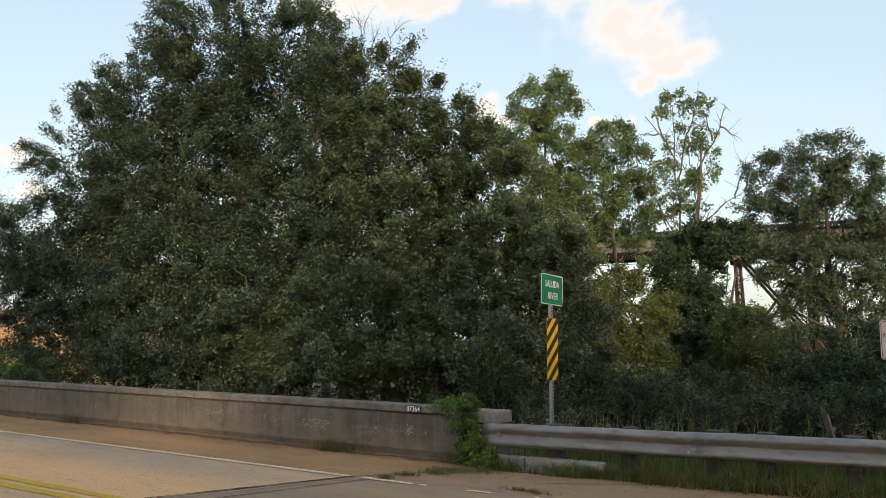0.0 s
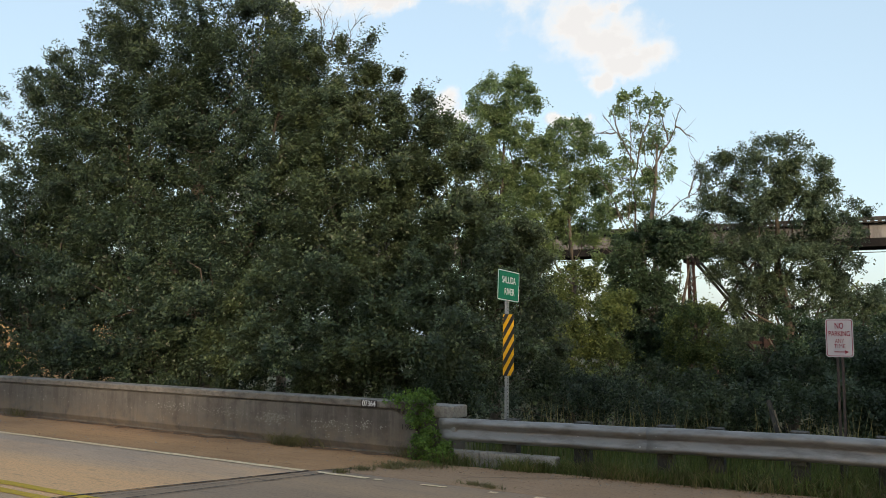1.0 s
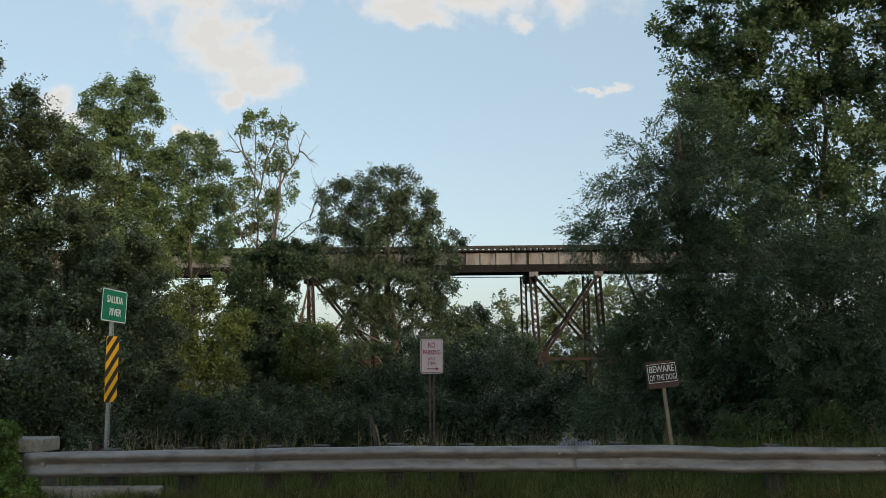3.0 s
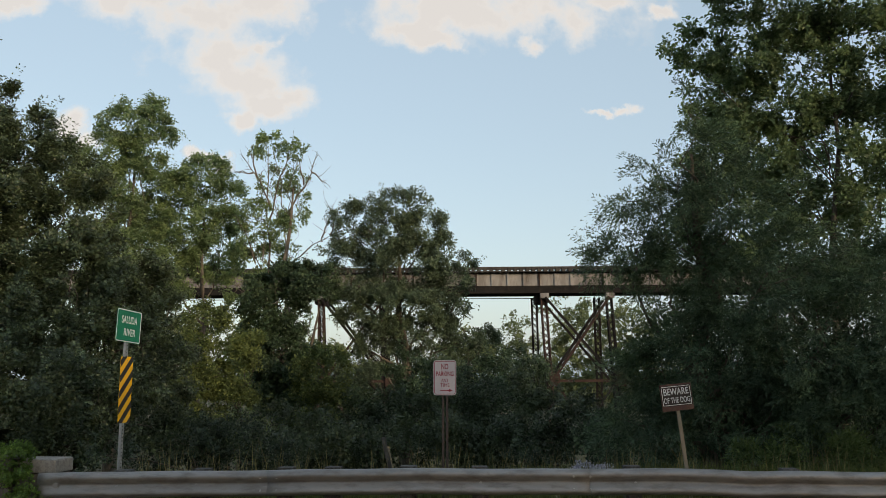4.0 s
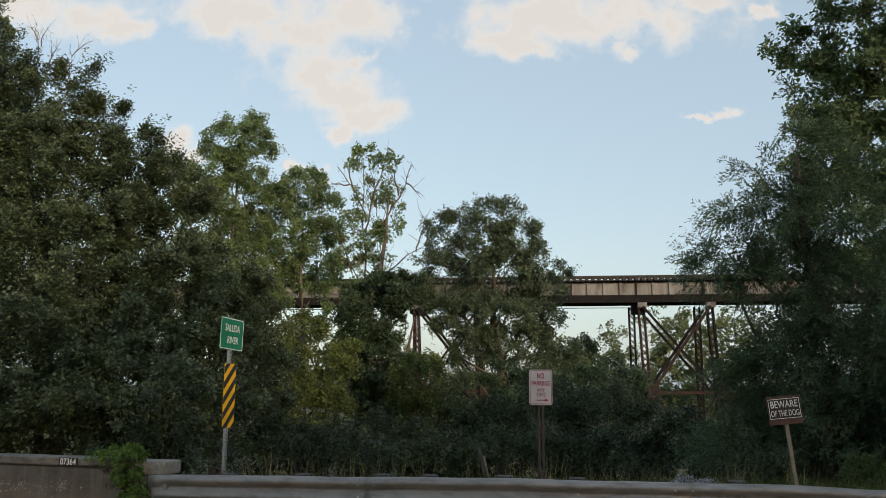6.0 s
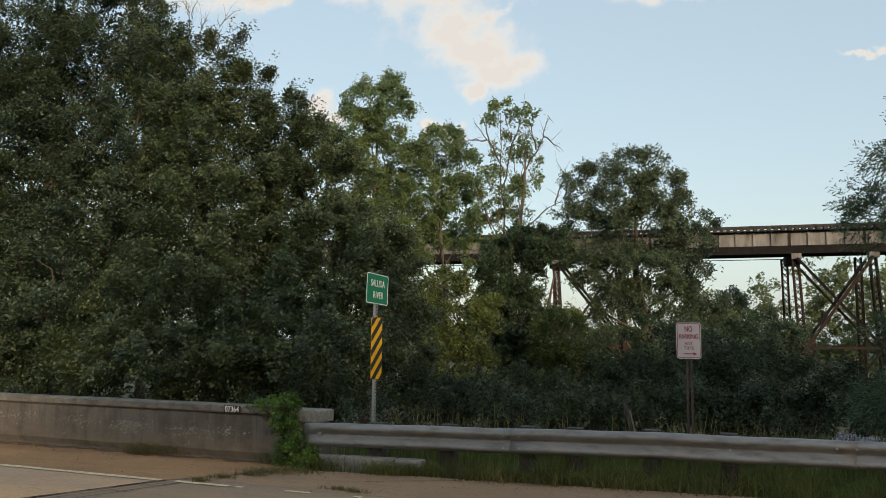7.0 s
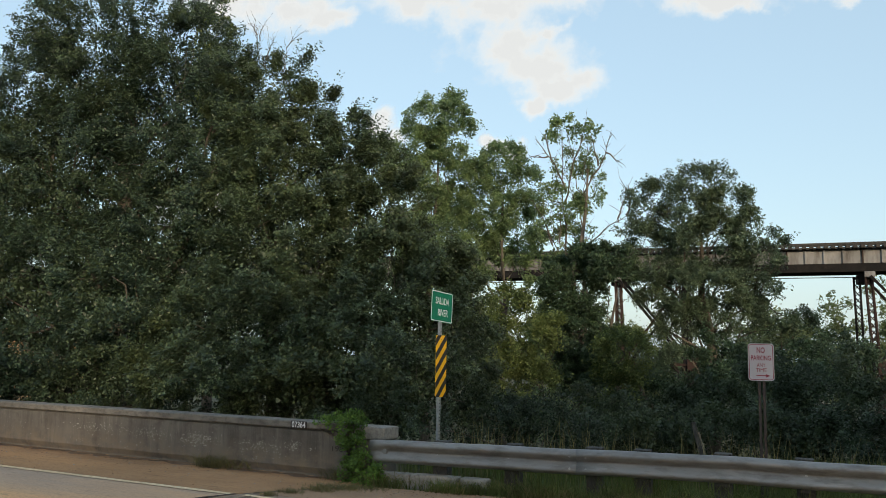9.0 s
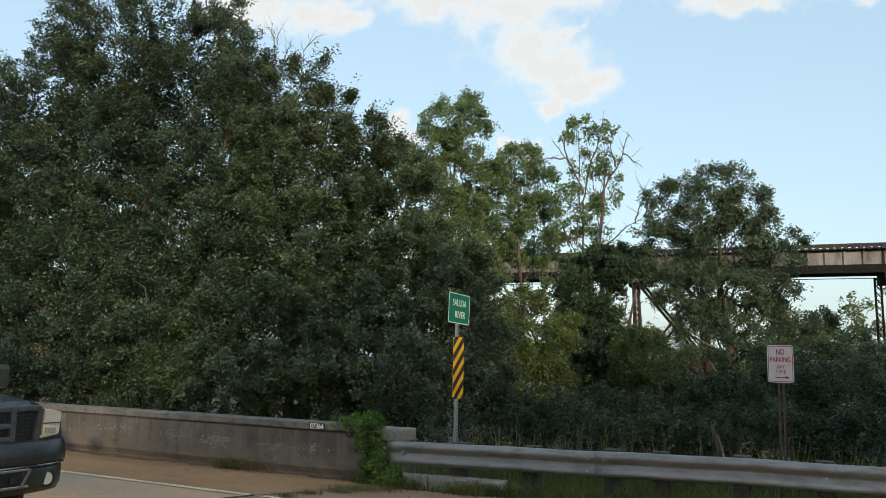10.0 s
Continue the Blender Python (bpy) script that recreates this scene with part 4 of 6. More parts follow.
BROAD_TREE = [
    (-14.5, 33.0, 10.2, 1.3, 0.8), (-15.4, 32.8, 9.4, 1.0, 0.9), (-13.8, 33.5, 9.3, 0.8, 1.0), (-15.2, 33.2, 8.1, 1.9, 1.3),
    (-16.6, 32.6, 7.1, 1.3, 1.1), (-14.2, 33.8, 7.0, 1.4, 1.3), (-15.1, 33.6, 6.0, 1.3, 1.0), (-16.6, 32.8, 5.8, 1.5, 1.1),
    (-17.9, 32.2, 5.6, 2.0, 1.3),
]
THIN_TREE = [
    (-11.2, 31.9, 11.0, 0.8, 0.5), (-10.3, 32.1, 11.1, 0.5, 0.4), (-10.6, 32.4, 9.9, 0.6, 0.7), (-10.3, 32.7, 8.8, 0.4, 0.8),
    (-11.4, 32.2, 9.6, 0.4, 0.7), (-11.9, 32.3, 8.2, 0.7, 0.8), (-11.0, 32.7, 7.6, 0.8, 0.8), (-12.4, 32.1, 8.4, 0.3, 0.6),
    (-11.5, 32.8, 6.3, 0.9, 0.8), (-12.4, 32.3, 7.1, 0.6, 1.0), (-11.4, 33.0, 4.5, 1.0, 1.4), (-11.9, 32.9, 2.3, 1.2, 1.7),
    (-11.8, 32.9, -0.2, 1.5, 1.7), (-10.4, 33.3, 4.7, 0.6, 1.4), (-12.7, 32.4, 5.5, 0.7, 0.8),
]
ROUND_TREE = [
    (-5.6, 29.8, 7.9, 1.2, 0.6), (-7.2, 29.6, 7.2, 0.9, 0.8), (-4.6, 30.2, 7.0, 1.0, 0.8), (-6.3, 29.9, 6.6, 1.5, 1.0),
    (-4.0, 30.4, 6.2, 0.9, 0.9), (-5.4, 30.3, 5.7, 1.9, 1.1), (-7.5, 29.8, 5.7, 1.1, 1.1), (-3.6, 30.6, 5.2, 0.6, 0.8),
    (-5.7, 30.4, 4.2, 2.3, 0.9), (-4.0, 30.6, 4.4, 0.9, 0.8), (-7.5, 29.9, 4.3, 0.5, 0.4), (-6.7, 30.3, 2.7, 0.55, 1.2),
    (-4.3, 30.6, 3.0, 1.1, 1.1), (-3.2, 30.8, 3.4, 0.9, 0.7), (-2.5, 30.9, 2.8, 0.6, 0.6), (-3.2, 30.6, 5.3, 0.5, 0.8), (-6.2, 30.2, 3.3, 0.9, 0.6), (-5.0, 30.4, 3.3, 1.4, 0.8), (-7.0, 30.0, 2.0, 0.8, 0.9),
]
IVY_TREE = [
    (-9.7, 28.2, 4.9, 0.8, 0.8), (-8.7, 28.5, 5.0, 0.7, 0.7), (-10.0, 28.2, 3.5, 0.9, 1.2), (-9.15, 28.6, 3.7, 0.45, 1.1),
    (-9.5, 28.4, 2.1, 1.2, 1.2), (-8.6, 28.8, 2.0, 0.6, 1.1), (-9.6, 28.4, 0.6, 1.2, 1.4), (-8.6, 28.7, 0.7, 1.0, 1.2),
    (-8.0, 28.7, 5.1, 0.7, 0.6), (-9.6, 28.3, 2.9, 0.9, 1.2), (-10.4, 28.2, 4.6, 0.6, 0.8),
]
BRIGHT_BRUSH = [
    (-10.7, 24.7, 3.5, 0.6, 0.5), (-11.0, 24.6, 2.7, 0.6, 0.4), (-9.8, 25.1, 2.5, 0.5, 0.6), (-10.5, 24.8, 1.8, 0.7, 0.4),
    (-11.2, 24.5, 1.4, 0.7, 0.5), (-9.9, 25.1, 1.1, 0.7, 0.4), (-10.7, 24.7, 0.5, 0.8, 0.4), (-9.4, 25.3, 2.6, 0.4, 0.4),
    (-9.5, 25.2, 0.0, 0.6, 0.4), (-7.2, 26.0, 1.9, 0.8, 0.9), (-7.5, 25.9, 0.7, 0.7, 0.9),
]
BRUSH_A = [
    (-8.6, 13.4, 1.2, 1.2, 1.0), (-8.6, 15.7, 1.1, 1.1, 1.1), (-9.2, 18.8, 1.6, 0.9, 1.6), (-7.5, 16.3, 0.5, 1.2, 0.6),
    (-7.0, 18.6, 0.3, 1.0, 0.5), (-9.7, 17.4, 2.7, 1.0, 1.4), (-6.4, 20.0, 0.2, 1.1, 0.7), (-5.8, 15.9, 0.3, 1.0, 0.4),
    (-6.5, 15.1, 0.4, 0.8, 0.4),
]
BRUSH_B = [
    (-5.4, 22.3, 0.1, 1.4, 0.8), (-4.0, 22.6, 0.2, 1.4, 0.9), (-2.7, 22.8, 0.4, 1.4, 1.2), (-1.4, 22.9, 0.6, 1.3, 1.3),
    (-0.2, 22.9, 0.3, 1.4, 0.9), (1.0, 19.9, 0.5, 1.0, 0.8), (-4.8, 19.3, 0.2, 1.5, 0.5), (-2.7, 19.7, 0.1, 1.5, 0.5), (-0.7, 19.9, 0.0, 1.5, 0.5),
]
BRUSH_C = [
    (-2.2, 26.9, 1.4, 1.1, 0.9), (-1.3, 30.0, 1.6, 1.2, 1.0), (-4.4, 26.6, 1.6, 1.0, 0.9), (-5.9, 27.0, 0.2, 1.3, 1.1), (-3.2, 27.0, 0.4, 1.4, 1.2),
    (-7.2, 27.2, -0.6, 1.1, 0.9),
]
BRUSH_D = [
    (3.5, 17.6, 0.8, 1.6, 1.2), (5.5, 17.5, 1.0, 1.8, 1.4), (7.5, 16.6, 1.2, 1.8, 1.6), (4.5, 18.6, 2.8, 1.8, 1.4), (6.8, 18.0, 3.2, 1.9, 1.7),
    (9.2, 16.5, 1.8, 1.8, 1.8), (2.0, 18.2, 0.5, 1.3, 0.9),
]
# the cedar's lit low boughs, built apart from the tree
LIT_CEDAR_BOUGHS = [(3.2, 13.8, 0.40, 0.6, 0.28), (4.0, 13.7, 0.55, 0.7, 0.34), (4.7, 13.6, 0.45, 0.6, 0.28), (5.4, 13.6, 0.35, 0.5, 0.22)]
CEDAR = [
    (2.5, 14.6, 6.4, 0.1, 0.6), (2.7, 14.8, 5.6, 0.5, 0.6), (2.0, 15.0, 5.3, 0.5, 0.5), (1.7, 15.1, 4.9, 0.6, 0.4),
    (2.4, 15.0, 4.7, 0.8, 0.6), (1.6, 15.3, 4.0, 0.7, 0.3), (1.2, 15.3, 3.8, 0.5, 0.2), (3.2, 14.9, 4.6, 0.9, 1.2),
    (2.5, 15.2, 3.6, 1.1, 0.75), (3.6, 15.0, 3.2, 1.5, 1.2), (2.25, 15.3, 2.7, 0.7, 0.6), (2.9, 15.2, 2.1, 1.6, 0.9),
    (1.9, 15.4, 1.7, 0.7, 0.6), (4.5, 14.8, 2.3, 1.6, 1.2), (5.6, 14.5, 2.5, 1.2, 1.5), (3.3, 15.1, 1.1, 1.8, 0.7),
    (4.9, 14.7, 1.1, 1.8, 0.8), (1.9, 15.4, 0.8, 1.2, 0.6), (6.2, 14.2, 1.5, 1.5, 1.7),
]
RIGHT_TREE = [
    (6.0, 22.4, 11.5, 1.4, 1.2), (4.5, 22.9, 10.8, 0.75, 0.55), (5.8, 22.9, 10.3, 1.4, 1.1), (4.9, 23.3, 9.7, 0.8, 0.8),
    (6.9, 22.7, 9.8, 1.9, 1.7), (8.4, 22.1, 9.9, 1.5, 1.7), (6.8, 21.8, 12.0, 2.4, 1.4), (8.5, 21.3, 11.7, 1.9, 1.5),
    (7.9, 23.0, 7.6, 2.2, 2.0), (5.9, 23.5, 8.0, 1.5, 1.9), (9.0, 23.0, 6.0, 1.9, 2.2), (7.2, 23.7, 5.6, 1.9, 1.5),
    (10.1, 21.7, 9.1, 1.9, 2.6), (10.4, 22.4, 5.9, 1.9, 2.6), (7.3, 21.1, 13.1, 2.0, 1.4), (4.7, 23.5, 7.0, 1.1, 1.2),
    (4.5, 23.6, 8.5, 0.9, 0.9), (5.1, 23.6, 6.0, 1.5, 1.4), (6.4, 23.2, 9.0, 1.6, 1.4), (4.4, 23.4, 6.2, 1.0, 1.0), (5.2, 23.3, 8.2, 1.1, 1.1), (3.95, 22.9, 11.0, 0.45, 0.45), (5.3, 23.1, 9.2, 1.0, 0.9),
]
FAR_WOOD = [
    (-3.5, 84.8, 5.4, 1.7, 2.4), (-4.9, 84.8, 3.7, 2.3, 1.7), (1.4, 84.8, 7.0, 2.6, 3.2), (4.2, 84.8, 5.3, 2.9, 3.5),
    (-0.4, 85.0, 3.1, 2.9, 2.3), (-8.4, 84.5, 3.7, 2.9, 2.3), (7.5, 84.6, 5.2, 3.5, 3.5), (-6.1, 84.8, 0.9, 5.8, 2.9),
    (1.8, 85.0, 0.8, 6.4, 2.9), (-13.0, 84.0, 0.0, 6.4, 2.8), (-19.7, 82.7, -0.2, 6.4, 2.6), (-27.2, 80.5, 1.1, 5.2, 3.5),
    (11.7, 84.2, 1.8, 6.4, 4.0), (-32.3, 78.6, 2.3, 5.2, 3.5), (-38.4, 75.7, 2.4, 6.4, 4.0), (-36.2, 76.7, 6.4, 3.5, 2.6),
    (-29.8, 79.5, 5.1, 4.0, 2.6), (-24.0, 81.4, 3.2, 4.0, 2.0), (-18.0, 83.0, 1.6, 3.5, 1.6), (-10.6, 84.1, 3.6, 2.6, 2.2),
    (-40.7, 74.5, 5.1, 5.2, 3.5), (9.2, 84.4, 6.3, 2.6, 2.6),
]
make_tree("oak_tree", OAK_A, LEAF_OAK, BARK, "broad dark-green oak tree with dense leaves behind the parapet", 1, (-18.8, 16.2, -1.6), 0.42, 715000, 0.080, 0.045, 0.6, 30, 0.9, shoots=0.06, core=0.75, loose=0.66, lift=0.45, shell=0.3, wild=0.5, plume=0.15, swell=1.06)
OAK_TWO = make_tree("oak_tree", OAK_B, LEAF_OAK_LIT, BARK, "dark-green oak tree with upright shoots", 2, (-13.3, 16.6, -1.6), 0.26, 230000, 0.078, 0.043, 0.55, 30, 0.8, shoots=0.08, lift=0.65, core=0.5, loose=0.64, shell=0.3, wild=0.5, plume=0.15, swell=1.06)
make_tree("oak_tree", OAK_C, LEAF_OAK_LIT, BARK, "oak tree low over the bank, sunlit olive in its leaf colour", 3, (-10.2, 16.8, -1.7), 0.22, 205000, 0.078, 0.043, 0.5, 30, 0.7, shoots=0.08, lift=0.5, core=0.5, loose=0.62, shell=0.3, wild=0.5, plume=0.15, swell=1.06)
make_tree("poplar_tree", BACK_TREE, LEAF_GOLD, BARK_PALE, "yellow-green treetop rising behind the oak", 4, (-24.0, 25.6, -3.0), 0.22, 16000, 0.13, 0.085, 0.5, 18, 0.9, core=0.05)
make_tree("poplar_tree", TALL_TREE, LEAF_LIGHT, BARK_PALE, "tall loose green poplar tree by the river", 5, (-18.0, 32.5, -4.0), 0.28, 70000, 0.10, 0.075, 0.5, 20, 0.8, core=0.08, shoots=0.04)
make_tree("poplar_tree", BROAD_TREE, LEAF_LIGHT, BARK_PALE, "broad light-green tree before the trestle", 6, (-14.6, 32.8, -4.0), 0.24, 74000, 0.10, 0.075, 0.5, 20, 0.8, core=0.08, shoots=0.04)
THIN = make_tree("thin_tree", THIN_TREE, LEAF_LIGHT, BARK_PALE, "tall sparse tree with pale trunk and bare twigs", 7, (-10.9, 32.5, -4.0), 0.24, 30000, 0.12, 0.08, 0.4, 16, 0.6, twigs=9, core=0.05, shoots=0.04)
make_tree("water_oak_tree", ROUND_TREE, LEAF_DARK, BARK, "rounded dark-green tree in front of the trestle", 8, (-5.3, 31.0, -4.0), 0.3, 140000, 0.085, 0.05, 0.45, 26, 0.6, core=0.10, shoots=0.05)
make_tree("vine_covered_tree", IVY_TREE, LEAF_IVY, BARK, "dark tree trunk overgrown with vines", 18, (-9.8, 28.5, -4.0), 0.2, 80000, 0.10, 0.06, 0.35, 24, 0.6, core=0.3)
make_tree("brush", BRIGHT_BRUSH, LEAF_GOLD, BARK, "yellow-green sunlit brush on the far bank", 9, (-10.5, 32.0, -4.0), 0.08, 44000, 0.095, 0.055, 0.45, 20, 0.4, category="brush", core=0.08, shoots=0.15)
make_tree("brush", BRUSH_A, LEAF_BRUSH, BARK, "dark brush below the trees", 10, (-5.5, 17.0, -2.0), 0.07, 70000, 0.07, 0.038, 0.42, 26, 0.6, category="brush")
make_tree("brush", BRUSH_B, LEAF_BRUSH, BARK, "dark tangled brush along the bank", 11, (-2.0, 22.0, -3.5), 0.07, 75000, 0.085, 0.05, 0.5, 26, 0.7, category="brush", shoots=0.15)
make_tree("brush", BRUSH_C, LEAF_IVY, BARK, "mid-green brush farther down the bank", 19, (-2.5, 27.0, -3.9), 0.07, 60000, 0.09, 0.055, 0.5, 24, 0.6, category="brush", core=0.15, shoots=0.12)
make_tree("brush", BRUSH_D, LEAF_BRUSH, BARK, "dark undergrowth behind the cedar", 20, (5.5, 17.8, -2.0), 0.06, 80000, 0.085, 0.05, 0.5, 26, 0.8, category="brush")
make_tree("lit_cedar_boughs", LIT_CEDAR_BOUGHS, LEAF_CEDAR_LIT, BARK, "low cedar boughs behind the guardrail, light painted in yellow-green", 21, (4.1, 13.8, -0.3), 0.03, 15000, 0.10, 0.014, 0.4, 36, 0.12, category="shrub", droop=0.35, forward=1.8, plume=0.16, core=0.05)
make_tree("cedar_tree", CEDAR, LEAF_CEDAR, BARK, "blue-green cedar with drooping feathery sprays", 12, (2.9, 15.6, -1.2), 0.2, 280000, 0.09, 0.016, 0.55, 48, 0.35, droop=0.4, lift=0.2, shoots=0.3, shoot_len=1.6, forward=1.3, plume=0.11, twigs=4, core=0.8)
make_tree("sweetgum_tree", RIGHT_TREE, LEAF_GUM, BARK, "tall green broadleaf tree behind the cedar", 13, (7.6, 24.6, -3.8), 0.14, 145000, 0.11, 0.09, 0.5, 20, 0.9, core=0.05, shoots=0.04)
make_tree("distant_wood", FAR_WOOD, LEAF_FAR, BARK, "hazy woodland beyond the trestle", 14, (-5.0, 84.0, -4.0), 0.2, 105000, 0.28, 0.2, 1.1, 30, 3.0, category="woodland", core=0.6)

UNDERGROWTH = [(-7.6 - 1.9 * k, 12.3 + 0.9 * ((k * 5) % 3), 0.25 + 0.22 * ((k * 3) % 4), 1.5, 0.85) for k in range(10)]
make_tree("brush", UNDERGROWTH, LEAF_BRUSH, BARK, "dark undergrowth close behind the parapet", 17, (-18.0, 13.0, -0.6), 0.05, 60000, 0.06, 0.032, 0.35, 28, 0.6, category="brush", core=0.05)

# unseen woods added behind and beside the camera to shade the near ground
BACK_SHADE_WOOD = [(10 + 9 * k, -36 - 4 * (k % 3), 9.0 + 1.0 * ((k * 7) % 3), 8.0, 9.0) for k in range(6)]
BACK_SHADE_WOOD += [(-75 + 12 * k, -38 - 4 * (k % 3), 2.0, 8.0, 3.0) for k in range(7)]
SIDE_SHADE_WOOD = [(66 + 3 * (k % 3), -30 + 11 * k, 7.0 + 1.5 * ((k * 5) % 3), 8.0, 8.0) for k in range(5)]
make_tree("unseen_shade_wood", BACK_SHADE_WOOD, LEAF_FAR, BARK, "unseen belt of trees added behind the camera for shade", 15, (0, -36, -0.03), 0.3, 26000, 1.1, 0.75, 2.6, 20, 16.0, category="woodland", twigs=2, core=1.5, broad=True)
make_tree("unseen_shade_wood", SIDE_SHADE_WOOD, LEAF_FAR, BARK, "unseen belt of trees added beside the camera for shade", 16, (68, -8, -0.03), 0.3, 22000, 0.9, 0.6, 2.4, 20, 16.0, category="woodland", twigs=2, core=1.5, broad=True)

BARE_BRANCHES = [
    [(-10.99, 32.58, 5.83), (-10.55, 32.65, 6.38), (-9.9, 32.77, 6.95), (-8.98, 32.93, 7.55)],
    [(-8.98, 32.93, 7.55), (-8.85, 32.85, 8.15), (-9.01, 32.7, 8.71)],
    [(-8.98, 32.93, 7.55), (-8.53, 33.02, 7.7)],
    [(-9.37, 32.87, 7.27), (-9.22, 32.81, 7.85), (-8.91, 32.79, 8.38)],
    [(-11.29, 32.02, 8.52), (-11.63, 31.64, 9.65), (-12.19, 31.2, 10.51)],
    [(-11.73, 31.55, 9.87), (-11.89, 31.28, 10.64)],
    [(-11.87, 31.48, 9.92), (-12.38, 31.29, 9.91)],
    [(-10.58, 32.27, 8.48), (-9.79, 32.23, 9.74), (-9.34, 32.09, 10.77)],
    [(-9.62, 32.21, 10.04), (-9.15, 32.43, 9.69)],
    [(-9.93, 32.24, 9.53), (-10.07, 31.94, 10.51)],
    [(-11.4, 32.44, 5.85), (-11.4, 31.98, 8.53), (-11.24, 31.44, 10.92)],
    [(-11.33, 32.1, 8.08), (-10.86, 31.87, 9.81), (-10.32, 31.71, 11.06)],
    [(-11.89, 32.2, 6.31), (-12.21, 31.9, 7.45), (-12.56, 31.63, 8.14)],
]
BARE_TWIGS = [
    [(-15.1, 17.2, 9.53), (-15.11, 17.2, 10.36), (-15.21, 17.2, 10.96)],
    [(-15.11, 17.2, 10.36), (-14.87, 17.2, 10.8)],
    [(-14.78, 17.2, 9.46), (-14.69, 17.2, 10.02), (-14.53, 17.2, 10.31)],
    [(-14.07, 17.2, 9.32), (-14.04, 17.2, 9.96), (-13.88, 17.2, 10.22)],
    [(-15.16, 17.2, 10.53), (-15.33, 17.2, 10.9)],
]


def bare_wood(owner, lines, radius, seed):
    """Leafless branches with fine twigs, as parts of a tree."""
    rng = np.random.default_rng(seed)
    for k, line in enumerate(lines):
        bm = bmesh.new()
        pts = [np.array(p) for p in line]
        dense = [a + (b2 - a) * j / 4 + rng.normal(size=3) * 0.03 for a, b2 in zip(pts, pts[1:]) for j in range(4)] + [pts[-1]]
        n = len(dense)
        tube(bm, [tuple(p) for p in dense], [radius * (1 - 0.75 * j / n) for j in range(n)], 5)
        for j in range(2, n):
            for _ in range(2):
                d = unit(dense[j] - dense[j - 2]) * 0.5 + rng.normal(size=3) * 0.45
                e = dense[j] + d * rng.uniform(0.2, 0.7)
                tube(bm, [tuple(dense[j]), tuple((dense[j] + e) / 2 + rng.normal(size=3) * 0.04), tuple(e)], [radius * 0.3, radius * 0.2, radius * 0.1], 4)
        ob = part("bare_branch", bm, BARK_PALE, owner, "leafless pale branch" if k == 0 else "", smooth=True)
        ob.matrix_parent_inverse = owner.matrix_world.inverted()


bare_wood(THIN, BARE_BRANCHES, 0.038, 51)
bare_wood(OAK_TWO, BARE_TWIGS, 0.016, 52)

# ---- clouds ----
CLOUD_BLOBS = [
    (-441, 845, 192, 61), (-311, 794, 141, 74), (-257, 714, 115, 80), (-205, 655, 108, 66), (-140, 603, 82, 37), (-208, 558, 35, 24),
    (-175, 729, 41, 24), (-159, 839, 90, 62), (-356, 958, 338, 83), (258, 836, 198, 69), (480, 850, 190, 66), (166, 792, 92, 41),
    (618, 887, 121, 39), (231, 766, 79, 27), (455, 778, 53, 25), (380, 994, 407, 113), (-806, 835, 163, 61), (-691, 800, 75, 32),
    (-949, 900, 200, 95), (666, 615, 40, 12), (613, 610, 37, 8), (-567, 529, 39, 34), (-523, 508, 32, 23), (-274, 461, 40, 18),
    (-305, 472, 25, 15), (765, 870, 47, 20), (-2044, 547, 109, 38), (-1927, 430, 95, 25), (-1037, 354, 95, 57),
]


